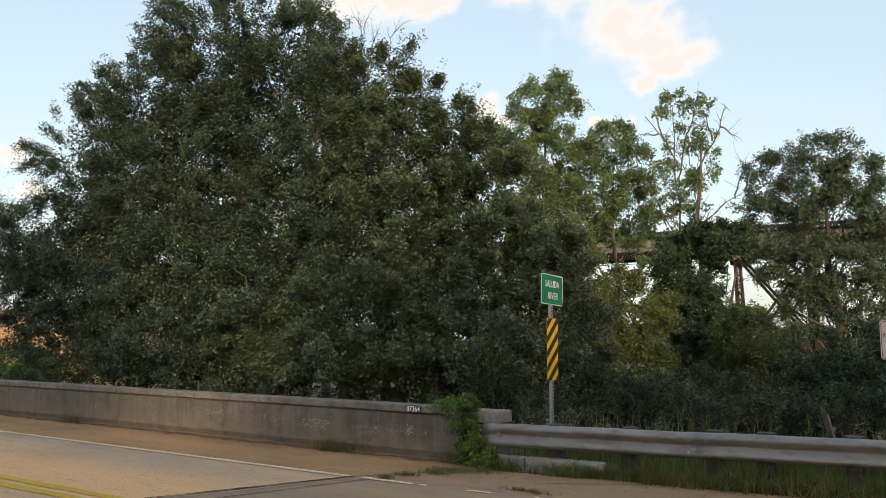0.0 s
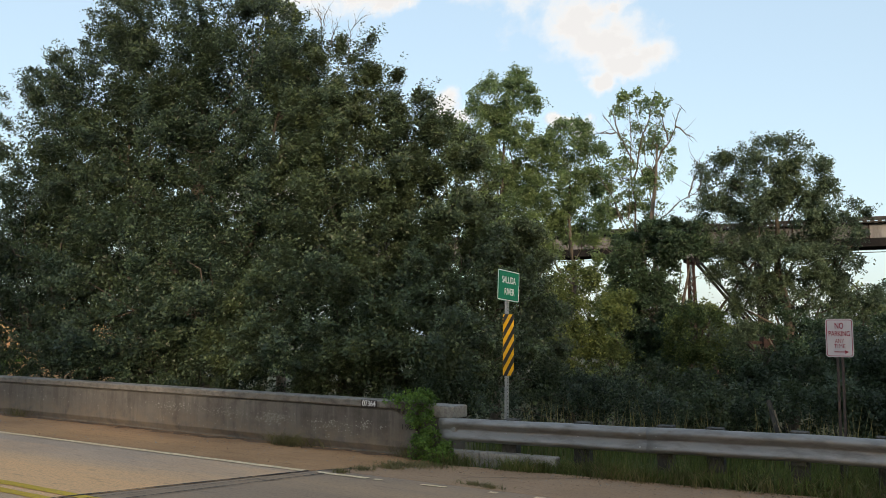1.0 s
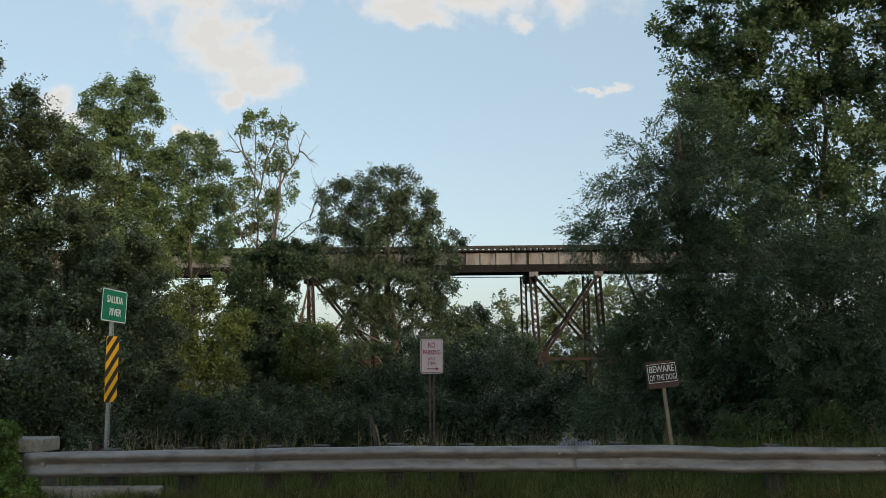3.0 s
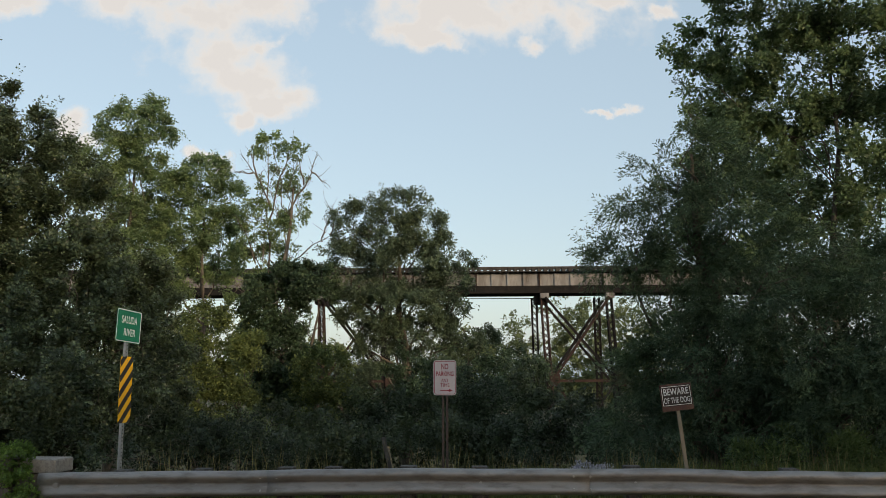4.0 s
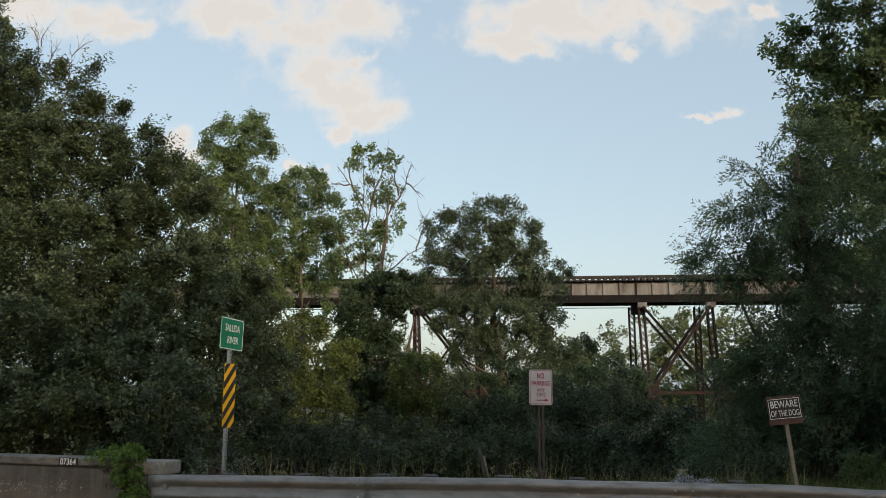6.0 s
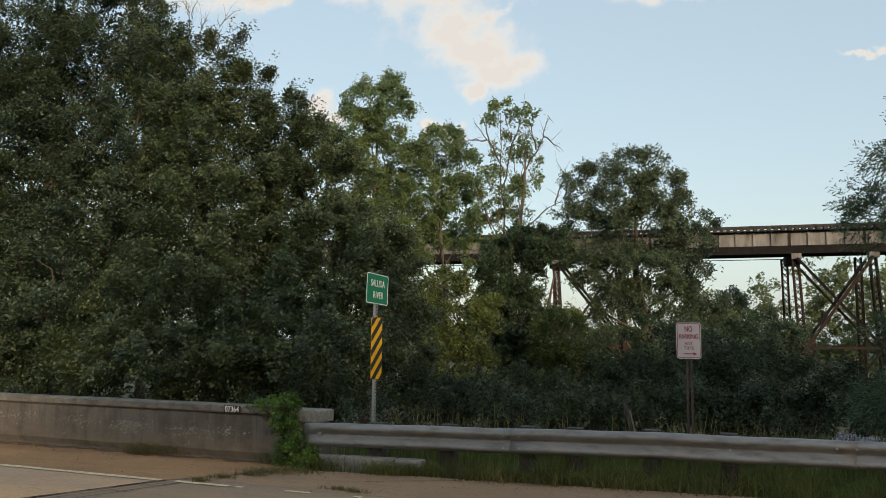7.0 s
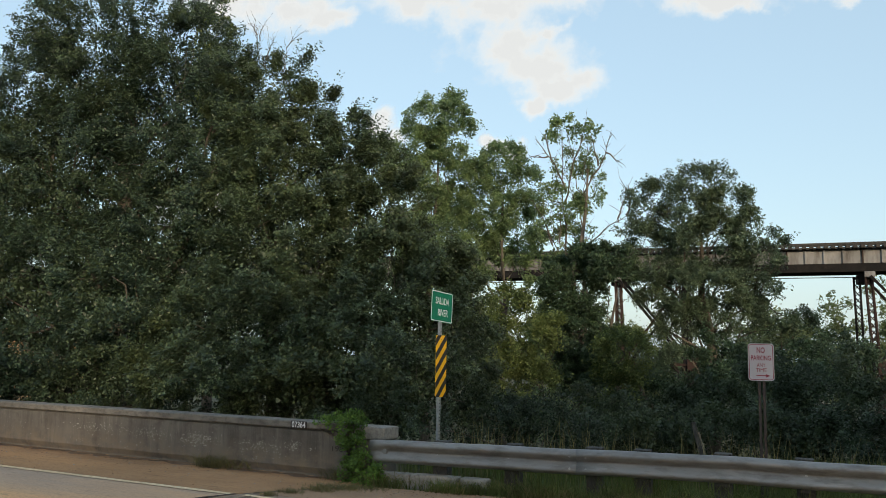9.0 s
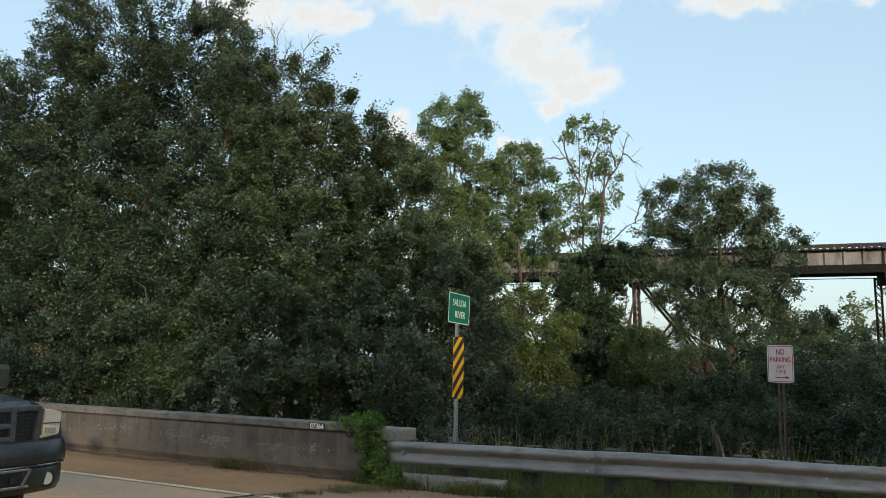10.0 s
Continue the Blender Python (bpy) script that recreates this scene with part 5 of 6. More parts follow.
def build_clouds():
    m = bpy.data.materials.new("evening cloud")
    m.use_nodes = True
    n, l = m.node_tree.nodes, m.node_tree.links
    n.remove(n["Principled BSDF"])
    tc = n.new("ShaderNodeTexCoord")
    nz = n.new("ShaderNodeTexNoise")
    nz.inputs["Scale"].default_value, nz.inputs["Detail"].default_value, nz.inputs["Roughness"].default_value = 0.0075, 8, 0.58
    l.new(tc.outputs["Object"], nz.inputs["Vector"])
    curl = n.new("ShaderNodeTexNoise")
    curl.inputs["Scale"].default_value, curl.inputs["Detail"].default_value, curl.inputs["Roughness"].default_value = 0.011, 7, 0.6
    l.new(tc.outputs["Object"], curl.inputs["Vector"])
    warp = n.new("ShaderNodeVectorMath")
    warp.operation = "MULTIPLY_ADD"
    warp.inputs[1].default_value, warp.inputs[2].default_value = (150, 0, 110), (-75, 0, -55)
    l.new(curl.outputs["Color"], warp.inputs[0])
    bent_at = n.new("ShaderNodeVectorMath")
    l.new(tc.outputs["Object"], bent_at.inputs[0])
    l.new(warp.outputs[0], bent_at.inputs[1])
    total = None
    for x, z, rx, rz in CLOUD_BLOBS:
        mp = n.new("ShaderNodeMapping")
        mp.inputs["Location"].default_value = (-x / rx, 0, -z / rz)
        mp.inputs["Scale"].default_value = (1 / rx, 0, 1 / rz)
        l.new(bent_at.outputs[0], mp.inputs["Vector"])
        ln = n.new("ShaderNodeVectorMath")
        ln.operation = "LENGTH"
        l.new(mp.outputs[0], ln.inputs[0])
        inv = n.new("ShaderNodeMath")
        inv.operation = "SUBTRACT"
        inv.inputs[0].default_value = 1.45
        l.new(ln.outputs["Value"], inv.inputs[1])
        if total is None:
            total = inv.outputs[0]
        else:
            mx = n.new("ShaderNodeMath")
            mx.operation = "SMOOTH_MAX"
            mx.inputs[2].default_value = 0.25
            l.new(total, mx.inputs[0])
            l.new(inv.outputs[0], mx.inputs[1])
            total = mx.outputs[0]
    ad = n.new("ShaderNodeMath")
    ad.operation = "MULTIPLY_ADD"
    ad.inputs[1].default_value, ad.inputs[2].default_value = 3.0, -1.62
    l.new(nz.outputs["Fac"], ad.inputs[0])
    sm = n.new("ShaderNodeMath")
    l.new(total, sm.inputs[0])
    l.new(ad.outputs[0], sm.inputs[1])
    alpha = ramp(n, l, sm.outputs[0], [(0.0, (0, 0, 0)), (0.3, (0.25, 0.25, 0.25)), (0.85, (0.9, 0.9, 0.9))])
    shade = ramp(n, l, sm.outputs[0], [(0.1, (0.90, 0.945, 1.0)), (0.5, (0.975, 0.985, 1.0)), (1.0, (0.86, 0.862, 0.88))])
    em, tr, ms = n.new("ShaderNodeEmission"), n.new("ShaderNodeBsdfTransparent"), n.new("ShaderNodeMixShader")
    em.inputs["Strength"].default_value = 0.94
    l.new(shade, em.inputs["Color"])
    l.new(alpha, ms.inputs[0])
    l.new(tr.outputs[0], ms.inputs[1])
    l.new(em.outputs[0], ms.inputs[2])
    l.new(ms.outputs[0], n["Material Output"].inputs["Surface"])
    bm = bmesh.new()
    bm.faces.new([bm.verts.new(c) for c in ((-3200, 0, 60), (3200, 0, 60), (3200, 0, 1700), (-3200, 0, 1700))])
    ob = part("cloud_backdrop", bm, m)
    a = radians(15)
    ob.matrix_world = pose(-math.sin(a) * 1800, math.cos(a) * 1800, 0, 0, 0, 15)
    tagged(ob, "soft white evening clouds on a blue sky", "clouds", kind="structure")


build_clouds()


# ---- grass, weeds and vines ----
def blades(rng, xy, z, height, width, lean=0.35):
    n = len(xy)
    h = height * rng.uniform(0.45, 1.15, n)
    a = rng.uniform(0, 2 * np.pi, n)
    side = np.stack([np.cos(a), np.sin(a), np.zeros(n)], 1) * (width * rng.uniform(0.6, 1.2, n) / 2)[:, None]
    tip = np.stack([rng.normal(0, lean, n) * h, rng.normal(0, lean, n) * h, h], 1)
    p = np.column_stack([xy, np.full(n, z)])
    mid = p + tip * [0.35, 0.35, 0.62]
    lower = np.stack([p - side, p + side, mid + side * 0.8, mid - side * 0.8], 1)
    upper = np.stack([mid - side * 0.8, mid + side * 0.8, p + tip + side * 0.12, p + tip - side * 0.12], 1)
    return np.concatenate([lower, upper])


def grass(name, seed, xy, z, height, width, material, label, lean=0.35):
    rng = np.random.default_rng(seed)
    ob = new(name, quads_mesh(name, blades(rng, np.array(xy), z, height, width, lean), material))
    return tagged(ob, label, "grass", kind="stuff")


def along_rail(seed, n, x0, x1, d0, d1, patchy=0.0):
    rng = np.random.default_rng(seed)
    x, d = rng.uniform(x0, x1, n), rng.uniform(d0, d1, n)
    if patchy:
        keep = np.array([noise.noise(Vector((a * 1.6, b * 2.0, 7.0))) + rng.uniform(-0.35, 0.35) > patchy - 0.5 for a, b in zip(x, d)])
        x, d = x[keep], d[keep]
    return np.column_stack([x, RAIL_START + RAIL_SLOPE * (x + 6.3) + d])


grass("verge_grass", 21, np.concatenate([along_rail(21, 5200, -6.3, -4.3, -0.30, 0.1, 0.5), along_rail(19, 4500, -4.3, -2.5, -0.22, 0.3), along_rail(20, 15000, -2.5, 9, -0.22, 1.3)]), -0.02, 0.17, 0.010, GRASS, "short green grass below the guardrail", 0.5)
grass("verge_grass", 22, along_rail(22, 12000, -4.4, 9, -0.24, 0.45, 0.6), -0.02, 0.36, 0.011, GRASS, "tall green grass tufts below the guardrail")
grass("verge_grass", 23, along_rail(23, 7000, -6.1, 9, -0.36, 0.3, 0.5), -0.02, 0.24, 0.010, STRAW, "dry straw at the edge of the shoulder", 0.8)
grass("bank_grass", 24, along_rail(24, 2600, -5.9, 9, 0.7, 2.4, 0.55), -0.03, 0.80, 0.012, STRAW, "tall dry grass behind the guardrail", 0.14)
grass("bank_grass", 25, along_rail(25, 9000, -6.5, 9, 0.9, 3.0), -0.03, 0.62, 0.012, GRASS, "rank green grass behind the guardrail", 0.22)


def tufts(seed, spots):
    rng = np.random.default_rng(seed)
    return np.concatenate([np.column_stack([rng.normal(x, sx, n), rng.normal(y, sy, n)]) for x, y, sx, sy, n in spots])


grass("joint_weeds", 26, tufts(26, [(-6.75, 8.65, 0.08, 0.05, 160), (-6.55, 9.0, 0.12, 0.06, 260), (-6.45, 9.25, 0.2, 0.07, 420), (-6.2, 9.45, 0.2, 0.06, 300),
                                   (-6.85, 8.35, 0.06, 0.04, 120), (-5.0, 8.55, 0.12, 0.03, 140), (-4.75, 8.5, 0.08, 0.03, 90), (-2.7, 8.5, 0.06, 0.03, 60)]),
      0.0, 0.06, 0.008, STRAW, "brown-green weeds in the shoulder joint", 0.9)
grass("parapet_weeds", 27, tufts(27, [(-9.15, 9.82, 0.17, 0.07, 300), (-16.6, 9.86, 0.15, 0.05, 100), (-8.7, 9.88, 0.2, 0.04, 50), (-6.9, 9.86, 0.12, 0.05, 120)]),
      0.0, 0.20, 0.008, WEED, "small weeds at the parapet foot", 1.0)

make_tree("creeper_vine", [(-6.72, 9.93, 0.80, 0.17, 0.13), (-6.70, 9.90, 0.60, 0.12, 0.12), (-6.55, 9.82, 0.45, 0.13, 0.14), (-6.46, 9.78, 0.26, 0.14, 0.14),
                           (-6.30, 9.76, 0.10, 0.20, 0.10), (-6.68, 9.84, 0.12, 0.12, 0.12)], LEAF_VINE, BARK, "bright green vine spilling over the parapet end", 31,
          (-6.55, 9.84, 0.0), 0.012, 5200, 0.05, 0.026, 0.12, 14, 0.02, category="vine", shoots=0.2, twigs=3, core=0.1)
make_tree("creeper_vine", [(-7.22, 9.95, 0.79, 0.10, 0.03), (-6.98, 9.94, 0.79, 0.12, 0.04)], LEAF_VINE, BARK, "thin yellow-green vine lying on the coping", 32,
          (-7.0, 10.05, 0.775), 0.008, 380, 0.05, 0.02, 0.1, 10, 0.01, category="vine", shoots=0.2, twigs=2, core=0.05)

# grit, chips and dead leaves on the shoulder
def build_litter():
    rng = np.random.default_rng(61)
    n = 9000
    x = np.concatenate([rng.uniform(-24, -6.5, n // 2), rng.uniform(-6.5, 6, n // 2)])
    near = rng.random(n) < 0.5
    y = np.where(x < -6.5, np.where(near, 9.85 - np.abs(rng.normal(0, 0.35, n)), rng.uniform(8.2, 9.9, n)), RAIL_START + RAIL_SLOPE * (x + 6.3) - 0.2 - np.abs(rng.normal(0, 0.5, n)))
    r = np.abs(rng.normal(0, 0.005, n)) + 0.002
    a = rng.uniform(0, 6.28, (n, 1)) + np.array([0, 1.6, 3.1, 4.7])
    rad = r[:, None] * rng.uniform(0.6, 1.4, (n, 4))
    q = np.stack([x[:, None] + rad * np.cos(a), y[:, None] + rad * np.sin(a), 0.006 + r[:, None] * rng.uniform(0.2, 1.4, (n, 4))], 2)
    dark = rng.random(n) < 0.6
    tagged(new("road_grit", quads_mesh("road_grit", q[dark], DIRT)), "dark grit and leaf litter on the shoulder", "debris", kind="stuff")
    tagged(new("road_grit", quads_mesh("road_grit", q[~dark], LIMESTONE)), "pale stone chips on the shoulder", "debris", kind="stuff")


build_litter()

# pale flowers behind the rail, with a thin stick
make_tree("flower_clump", [(0.44, 12.4, 0.44, 0.15, 0.07), (0.66, 12.4, 0.42, 0.16, 0.06), (0.34, 12.4, 0.40, 0.08, 0.08)], PETAL, BARK, "pale blue-white flowers behind the guardrail", 33,
          (0.48, 12.4, -0.05), 0.008, 900, 0.03, 0.026, 0.1, 12, 0.02, category="flowers", twigs=3, core=0.1)
stick = thing("garden_stick", 0.28, 12.38, -0.05, "thin pale stick leaning in the weeds", "stick")
part("rod", cyl(bmesh.new(), (-0.05, 0, -0.1), (0.06, 0, 0.66), 0.008, 0.006, 6), PALE_WOOD, stick)

# sunlit clay bank beyond the far end of the trees
def build_bank():
    bm = bmesh.new()
    rng = random.Random(41)
    rows = []
    for i in range(14):
        u = i / 13
        rows.append([bm.verts.new((-78 + 40 * k / 23, 25 + 14 * u + rng.uniform(-0.4, 0.4), -4.1 + 8.5 * math.sin(u * 1.6) ** 1.3 * (0.75 + 0.25 * math.sin(k * 0.7)) + rng.uniform(-0.2, 0.2))) for k in range(24)])
    for a, b in zip(rows, rows[1:]):
        for k in range(23):
            bm.faces.new((a[k], a[k + 1], b[k + 1], b[k]))
    tagged(part("clay_bank", bm, CLAY, smooth=True), "sunlit orange clay bank beyond the trees", "bank", kind="structure")


build_bank()
make_tree("brush", [(-47, 23.4, 0.1, 2.6, 1.0), (-42, 23.6, -0.2, 2.4, 1.0), (-52, 23.2, 0.3, 2.4, 1.0)], LEAF_VINE, BARK, "bright green bushes before the clay bank", 42,
          (-46, 23.6, -3.6), 0.06, 14000, 0.16, 0.1, 0.5, 20, 1.0, category="brush")


# ---- pickup truck ----
TRUCK_PAINT = paint("dark grey truck paint", (0.085, 0.10, 0.112), 0.22, 0.3, 0.55)
TRUCK_TRIM = surface("dark bumper paint", (0.052, 0.056, 0.056), (0.072, 0.076, 0.075), (0.095, 0.093, 0.09), 1.5, 20, 0.28, 0.5, 0.04)
CHROME = mat("dull chrome", 0.2, 1.0)[0]
CHROME.node_tree.nodes["Principled BSDF"].inputs["Base Color"].default_value = (0.45, 0.44, 0.42, 1)
GRILLE_GREY = surface("grey grille plastic", (0.085, 0.092, 0.106), (0.12, 0.128, 0.145), (0.07, 0.07, 0.075), 3, 30, 0.34, 0.4, 0.05)
RUBBER = surface("tyre rubber", (0.018, 0.018, 0.018), (0.03, 0.03, 0.03), (0.05, 0.045, 0.04), 4, 40, 0.85, 0, 0.2)
LENS = mat("headlamp lens", 0.12, 0.0, 0.6)[0]
LENS.node_tree.nodes["Principled BSDF"].inputs["Base Color"].default_value = (0.66, 0.62, 0.50, 1)
LENS.node_tree.nodes["Principled BSDF"].inputs["Coat Weight"].default_value = 0.8
REFLECTOR = mat("lamp reflector", 0.25, 0.7)[0]
REFLECTOR.node_tree.nodes["Principled BSDF"].inputs["Base Color"].default_value = (0.78, 0.72, 0.58, 1)
GRILLE_DARK = paint("black grille backing", (0.008, 0.009, 0.011), 0.5)
AMBER = mat("amber lens", 0.2, 0.0, 0.6)[0]
AMBER.node_tree.nodes["Principled BSDF"].inputs["Base Color"].default_value = (0.55, 0.22, 0.06, 1)
GLASS = mat("dark window glass", 0.05, 0.0, 0.8)[0]
GLASS.node_tree.nodes["Principled BSDF"].inputs["Base Color"].default_value = (0.02, 0.03, 0.035, 1)


def side_loft(sections, bevel=0.0):
    """A hull from upright cross sections (x, half width at the foot, half width at the top, z foot, z top)."""
    bm = bmesh.new()
    rings = []
    for x, w0, w1, z0, z1 in sections:
        zm = z0 + 0.72 * (z1 - z0)
        wm = max(w0, w1)
        rings.append([bm.verts.new((x, y, z)) for y, z in ((-w0, z0), (-wm, zm), (-w1, z1 - 0.03), (-w1 * 0.86, z1), (w1 * 0.86, z1), (w1, z1 - 0.03), (wm, zm), (w0, z0))])
    for a, b in zip(rings, rings[1:]):
        for k in range(8):
            bm.faces.new((a[k], a[(k + 1) % 8], b[(k + 1) % 8], b[k]))
    bm.faces.new(rings[0])
    bm.faces.new(rings[-1])
    bmesh.ops.recalc_face_normals(bm, faces=bm.faces)
    return bm


def wheel(parent, x, y):
    bm = bmesh.new()
    prof = [(0.23, -0.12), (0.36, -0.13), (0.395, -0.10), (0.40, 0.0), (0.395, 0.10), (0.36, 0.13), (0.23, 0.12)]
    n, rings = 24, []
    for i in range(n):
        a = 2 * math.pi * i / n
        rings.append([bm.verts.new((r * math.cos(a), w, r * math.sin(a))) for r, w in prof])
    for i in range(n):
        a, b = rings[i], rings[(i + 1) % n]
        for k in range(len(prof) - 1):
            bm.faces.new((a[k], b[k], b[k + 1], a[k + 1]))
    bmesh.ops.recalc_face_normals(bm, faces=bm.faces)
    t = part("wheel", bm, RUBBER, parent, smooth=True)
    t.location = (x, y, 0.40)
    s = 1 if y > 0 else -1
    bm = bmesh.new()
    cyl(bm, (0, -0.10, 0), (0, 0.10, 0), 0.235, sides=20)
    for k in range(6):
        a = k * math.pi / 3
        beam(bm, (0.05 * math.cos(a), s * 0.105, 0.05 * math.sin(a)), (0.22 * math.cos(a), s * 0.105, 0.22 * math.sin(a)), 0.07, 0.03)
    part("rim", bm, CHROME, t)
    return t


def build_truck():
    root = thing("pickup_truck", -6.85, 4.2, 0.0, "dark grey full-size pickup truck driving off the bridge", "truck")
    W = 1.0
    part("hood", side_loft([(-1.55, 0.93, 0.88, 0.72, 1.36), (-0.75, 0.94, 0.86, 0.70, 1.34), (-0.28, 0.94, 0.82, 0.72, 1.29), (-0.13, 0.92, 0.78, 0.74, 1.24)]), TRUCK_PAINT, root, smooth=False)
    part("cab", side_loft([(-3.85, 0.97, 0.94, 0.52, 1.26), (-3.0, 0.98, 0.95, 0.52, 1.30), (-1.5, 0.97, 0.93, 0.52, 1.36)]), TRUCK_PAINT, root)
    part("roof", side_loft([(-3.75, 0.86, 0.72, 1.28, 1.98), (-2.8, 0.86, 0.74, 1.30, 2.0), (-2.3, 0.86, 0.72, 1.30, 1.97), (-1.55, 0.88, 0.80, 1.30, 1.40)]), GLASS, root, "dark window glass")
    part("roof_skin", new_box(-3.7, -2.25, -0.7, 0.7, 1.985, 2.03, bevel=0.015), TRUCK_PAINT, root)
    for y in (-1, 1):
        part("pillar", beam(bmesh.new(), (-2.28, y * 0.73, 1.98), (-1.58, y * 0.86, 1.38), 0.07, 0.06), TRUCK_PAINT, root)
        part("door_mirror", new_box(-1.45, -1.30, y * 1.10 - 0.11, y * 1.10 + 0.11, 1.36, 1.60, bevel=0.045), TRUCK_TRIM, root)
        part("fender", side_loft([(-1.6, 0.055, 0.03, 0.55, 1.10), (-0.9, 0.06, 0.03, 0.98, 1.12), (-0.3, 0.055, 0.03, 0.75, 1.12), (-0.14, 0.03, 0.02, 0.80, 1.10)]), TRUCK_PAINT, root).location = (0, y * 0.95, 0)
        # head lamp that narrows towards the grille, with an amber corner
        bm = bmesh.new()
        face = [(0.70, 0.96), (0.925, 0.985), (0.945, 1.19), (0.76, 1.225)]
        back = [bm.verts.new((-0.26, y * w, z)) for w, z in face]
        front = [bm.verts.new((-0.075 - 0.10 * max(0, w - 0.78), y * w, z)) for w, z in face]
        bm.faces.new(back)
        bm.faces.new(front)
        for k in range(4):
            bm.faces.new((back[k], back[(k + 1) % 4], front[(k + 1) % 4], front[k]))
        bmesh.ops.recalc_face_normals(bm, faces=bm.faces)
        bmesh.ops.bevel(bm, geom=list(bm.edges), offset=0.012, segments=2, affect="EDGES")
        lamp = part("headlamp", bm, LENS, root, "yellowed headlamp lens")
        part("turn_lens", new_box(-0.12, -0.068, y * 0.727 - 0.008, y * 0.727 + 0.008, 0.99, 1.15, bevel=0.004), AMBER, lamp)
        part("reflector", new_box(-0.12, -0.071, y * 0.82 - 0.055, y * 0.82 + 0.055, 1.0, 1.07, bevel=0.014), REFLECTOR, lamp, "bright bulb reflector")
        part("lamp_divider", new_box(-0.12, -0.074, y * 0.83 - 0.09, y * 0.83 + 0.09, 1.09, 1.10), GRILLE_GREY, lamp)
        fog = bmesh.new()
        cyl(fog, (-0.16, y * 0.80, 0.605), (-0.045, y * 0.80, 0.605), 0.060, 0.055, 18)
        lampf = part("fog_lamp", fog, LENS, root, "round fog lamp in the bumper")
        ring = bmesh.new()
        cyl(ring, (-0.17, y * 0.80, 0.605), (-0.052, y * 0.80, 0.605), 0.082, 0.08, 18)
        part("fog_surround", ring, SIGN_BLACK, lampf)
    part("bed", side_loft([(-5.85, 0.97, 0.95, 0.55, 1.28), (-4.5, 0.99, 0.96, 0.55, 1.30), (-3.9, 0.99, 0.96, 0.55, 1.30)]), TRUCK_PAINT, root)
    # grille: dark mesh in a grey shell, an upright bar and cross bars between
    g = part("grille", new_box(-0.16, -0.085, -0.66, 0.66, 0.84, 1.235, bevel=0.02), GRILLE_DARK, root, "grey barred grille")
    for z, w in ((0.85, 0.64), (0.975, 0.42), (1.09, 0.42), (1.235, 0.70)):
        part("grille_bar", new_box(-0.10, -0.050, -w, w, z - 0.024, z + 0.024, bevel=0.012), GRILLE_GREY, g)
    for y0, y1 in ((0.43, 0.43), (0.64, 0.70)):
        for s in (-1, 1):
            part("grille_bar", beam(bmesh.new(), (-0.075, s * y0, 0.84), (-0.075, s * y1, 1.23), 0.055, 0.05), GRILLE_GREY, g)
    bm = bmesh.new()
    for k in range(-20, 21):
        box(bm, -0.088, -0.082, k * 0.032 - 0.002, k * 0.032 + 0.002, 0.86, 1.21)
    for k in range(10):
        box(bm, -0.088, -0.083, -0.64, 0.64, 0.87 + 0.034 * k, 0.873 + 0.034 * k)
    part("grille_mesh", bm, TRUCK_TRIM, g)["kind"] = "stuff"
    part("grille_badge", new_box(-0.06, -0.042, -0.12, 0.12, 1.0, 1.08, bevel=0.02), CHROME, g)
    def wrapped(profile, half, curl):
        """A bar across the front whose ends curl back. profile: (x, z)."""
        bm = bmesh.new()
        rings = []
        for i in range(25):
            y = half * (i - 12) / 12
            back = -curl * abs(y / half) ** 5
            rings.append([bm.verts.new((x + back, y, z)) for x, z in profile])
        m = len(profile)
        for a, b2 in zip(rings, rings[1:]):
            for k in range(m):
                bm.faces.new((a[k], a[(k + 1) % m], b2[(k + 1) % m], b2[k]))
        bm.faces.new(rings[0])
        bm.faces.new(rings[-1])
        bmesh.ops.recalc_face_normals(bm, faces=bm.faces)
        return bm

    part("bumper", wrapped([(-0.25, 0.95), (-0.05, 0.955), (-0.01, 0.93), (0.02, 0.83), (0.015, 0.76), (-0.02, 0.735), (-0.25, 0.735)], 1.02, 0.13), TRUCK_TRIM, root, "dark painted bumper", smooth=True)
    part("bumper_valance", wrapped([(-0.25, 0.73), (-0.02, 0.73), (0.0, 0.70), (-0.01, 0.56), (-0.06, 0.49), (-0.25, 0.47)], 1.0, 0.13), TRUCK_TRIM, root, smooth=True)
    part("bumper_trim", wrapped([(-0.1, 0.745), (0.024, 0.745), (0.026, 0.733), (-0.1, 0.73)], 1.005, 0.13), CHROME, root)
    part("air_intake", new_box(-0.1, 0.006, -0.52, 0.52, 0.58, 0.70, bevel=0.01), GRILLE_DARK, root)
    part("intake_trim", new_box(-0.05, 0.012, -0.58, 0.58, 0.555, 0.58, bevel=0.006), CHROME, root)
    part("intake_trim", new_box(-0.05, 0.012, -0.58, 0.58, 0.70, 0.722, bevel=0.006), CHROME, root)
    for y in (-1, 1):
        part("intake_trim", beam(bmesh.new(), (0.0, y * 0.50, 0.565), (0.0, y * 0.585, 0.715), 0.035, 0.03), CHROME, root)
        part("tow_hook", new_box(-0.06, 0.03, y * 0.42 - 0.03, y * 0.42 + 0.03, 0.60, 0.66, bevel=0.012), RUBBER, root)
    plate_ob = part("front_plate", new_box(0.008, 0.016, -0.155, 0.155, 0.60, 0.755, bevel=0.003), SIGN_PALE, root, "pale plate with dark bars")
    part("plate_bar", new_box(0.0165, 0.018, -0.10, 0.10, 0.655, 0.70), SIGN_BLACK, plate_ob)
    part("chassis", new_box(-5.5, -0.35, -0.75, 0.75, 0.38, 0.56), TIE_WOOD, root)
    wheels = [wheel(root, x, y) for x in (-0.98, -4.62) for y in (-0.86, 0.86)]
    return root, wheels


TRUCK, WHEELS = build_truck()


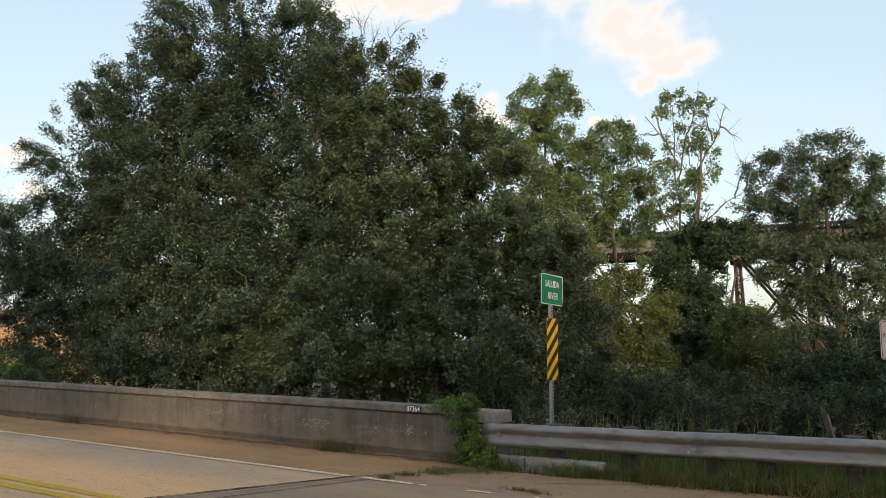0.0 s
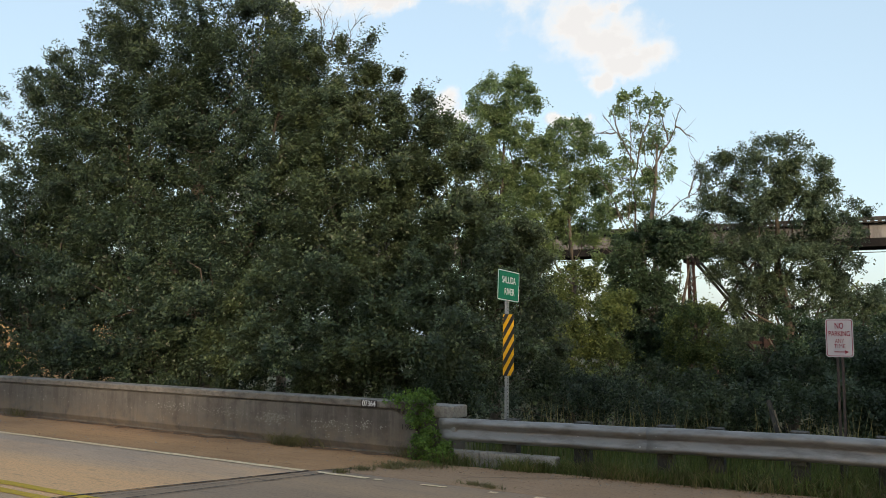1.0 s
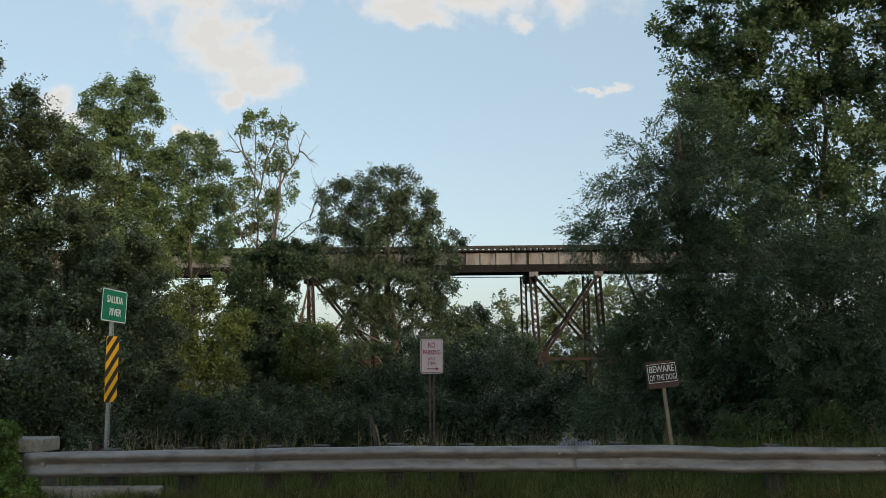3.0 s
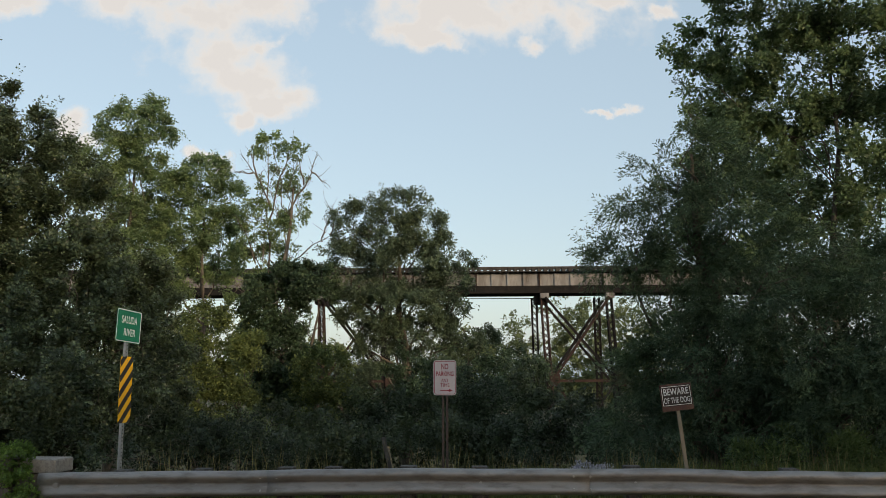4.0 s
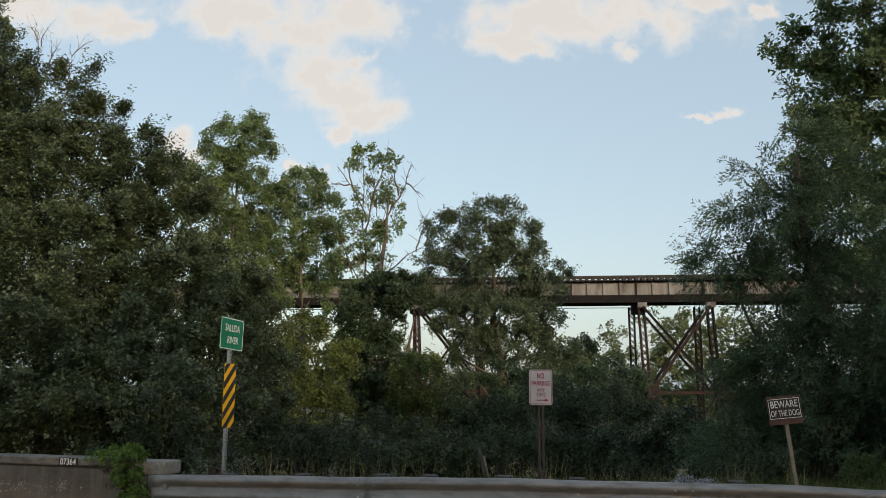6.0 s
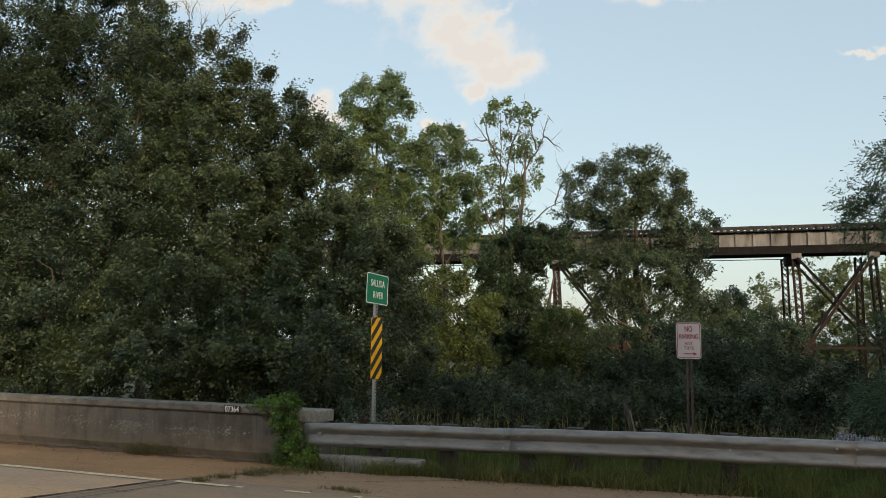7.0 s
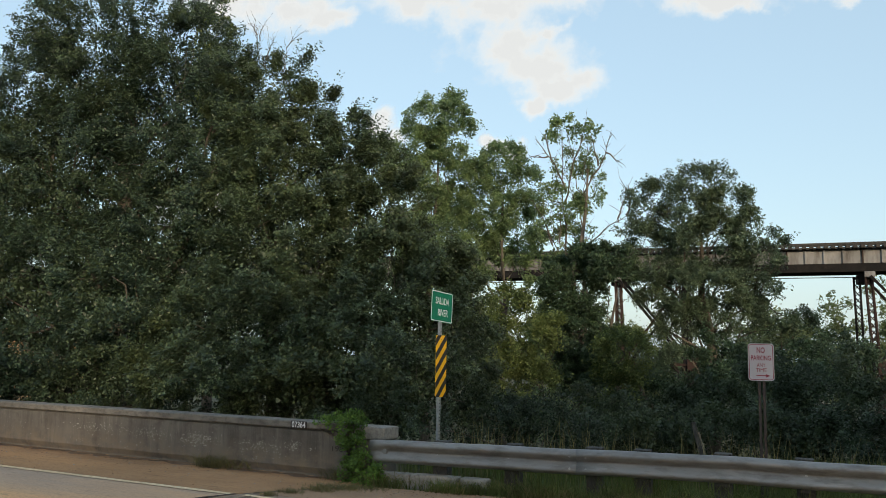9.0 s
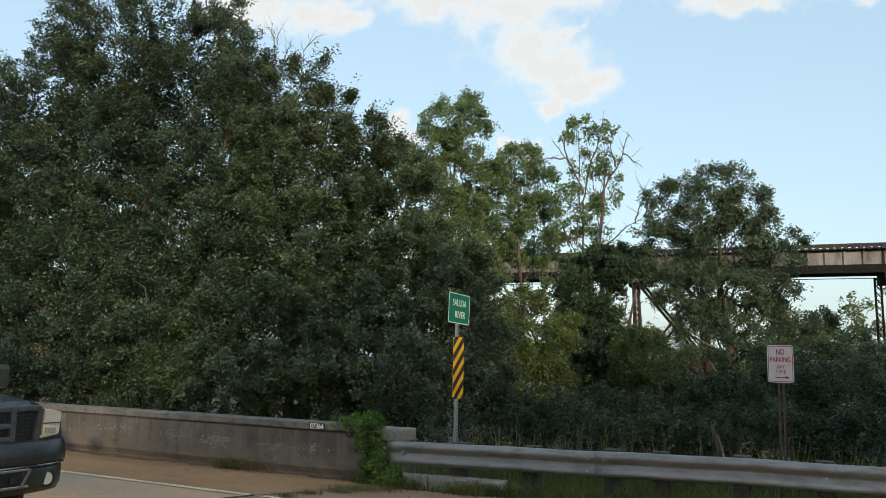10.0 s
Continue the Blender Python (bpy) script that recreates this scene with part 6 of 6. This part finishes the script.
# ---- moves ----
def motions():
    speed, end_x = 16.0, -6.85
    times = [0, 1, 2, 3, 4, 5, 6, 7, 8, 9, 9.5, 9.8, 9.9, 10.0]
    walk(TRUCK, [(t, pose(end_x - speed * (10.0 - t), 4.2, 0.0)) for t in times])
    for w in WHEELS:
        x, y, z = w.location
        rows, k = [], 0
        while k <= 300:
            t = k / 30
            rows.append((t, pose(x, y, z, 0, math.degrees(speed * t / 0.40), 0)))
            k += 1
        walk(w, rows)


motions()
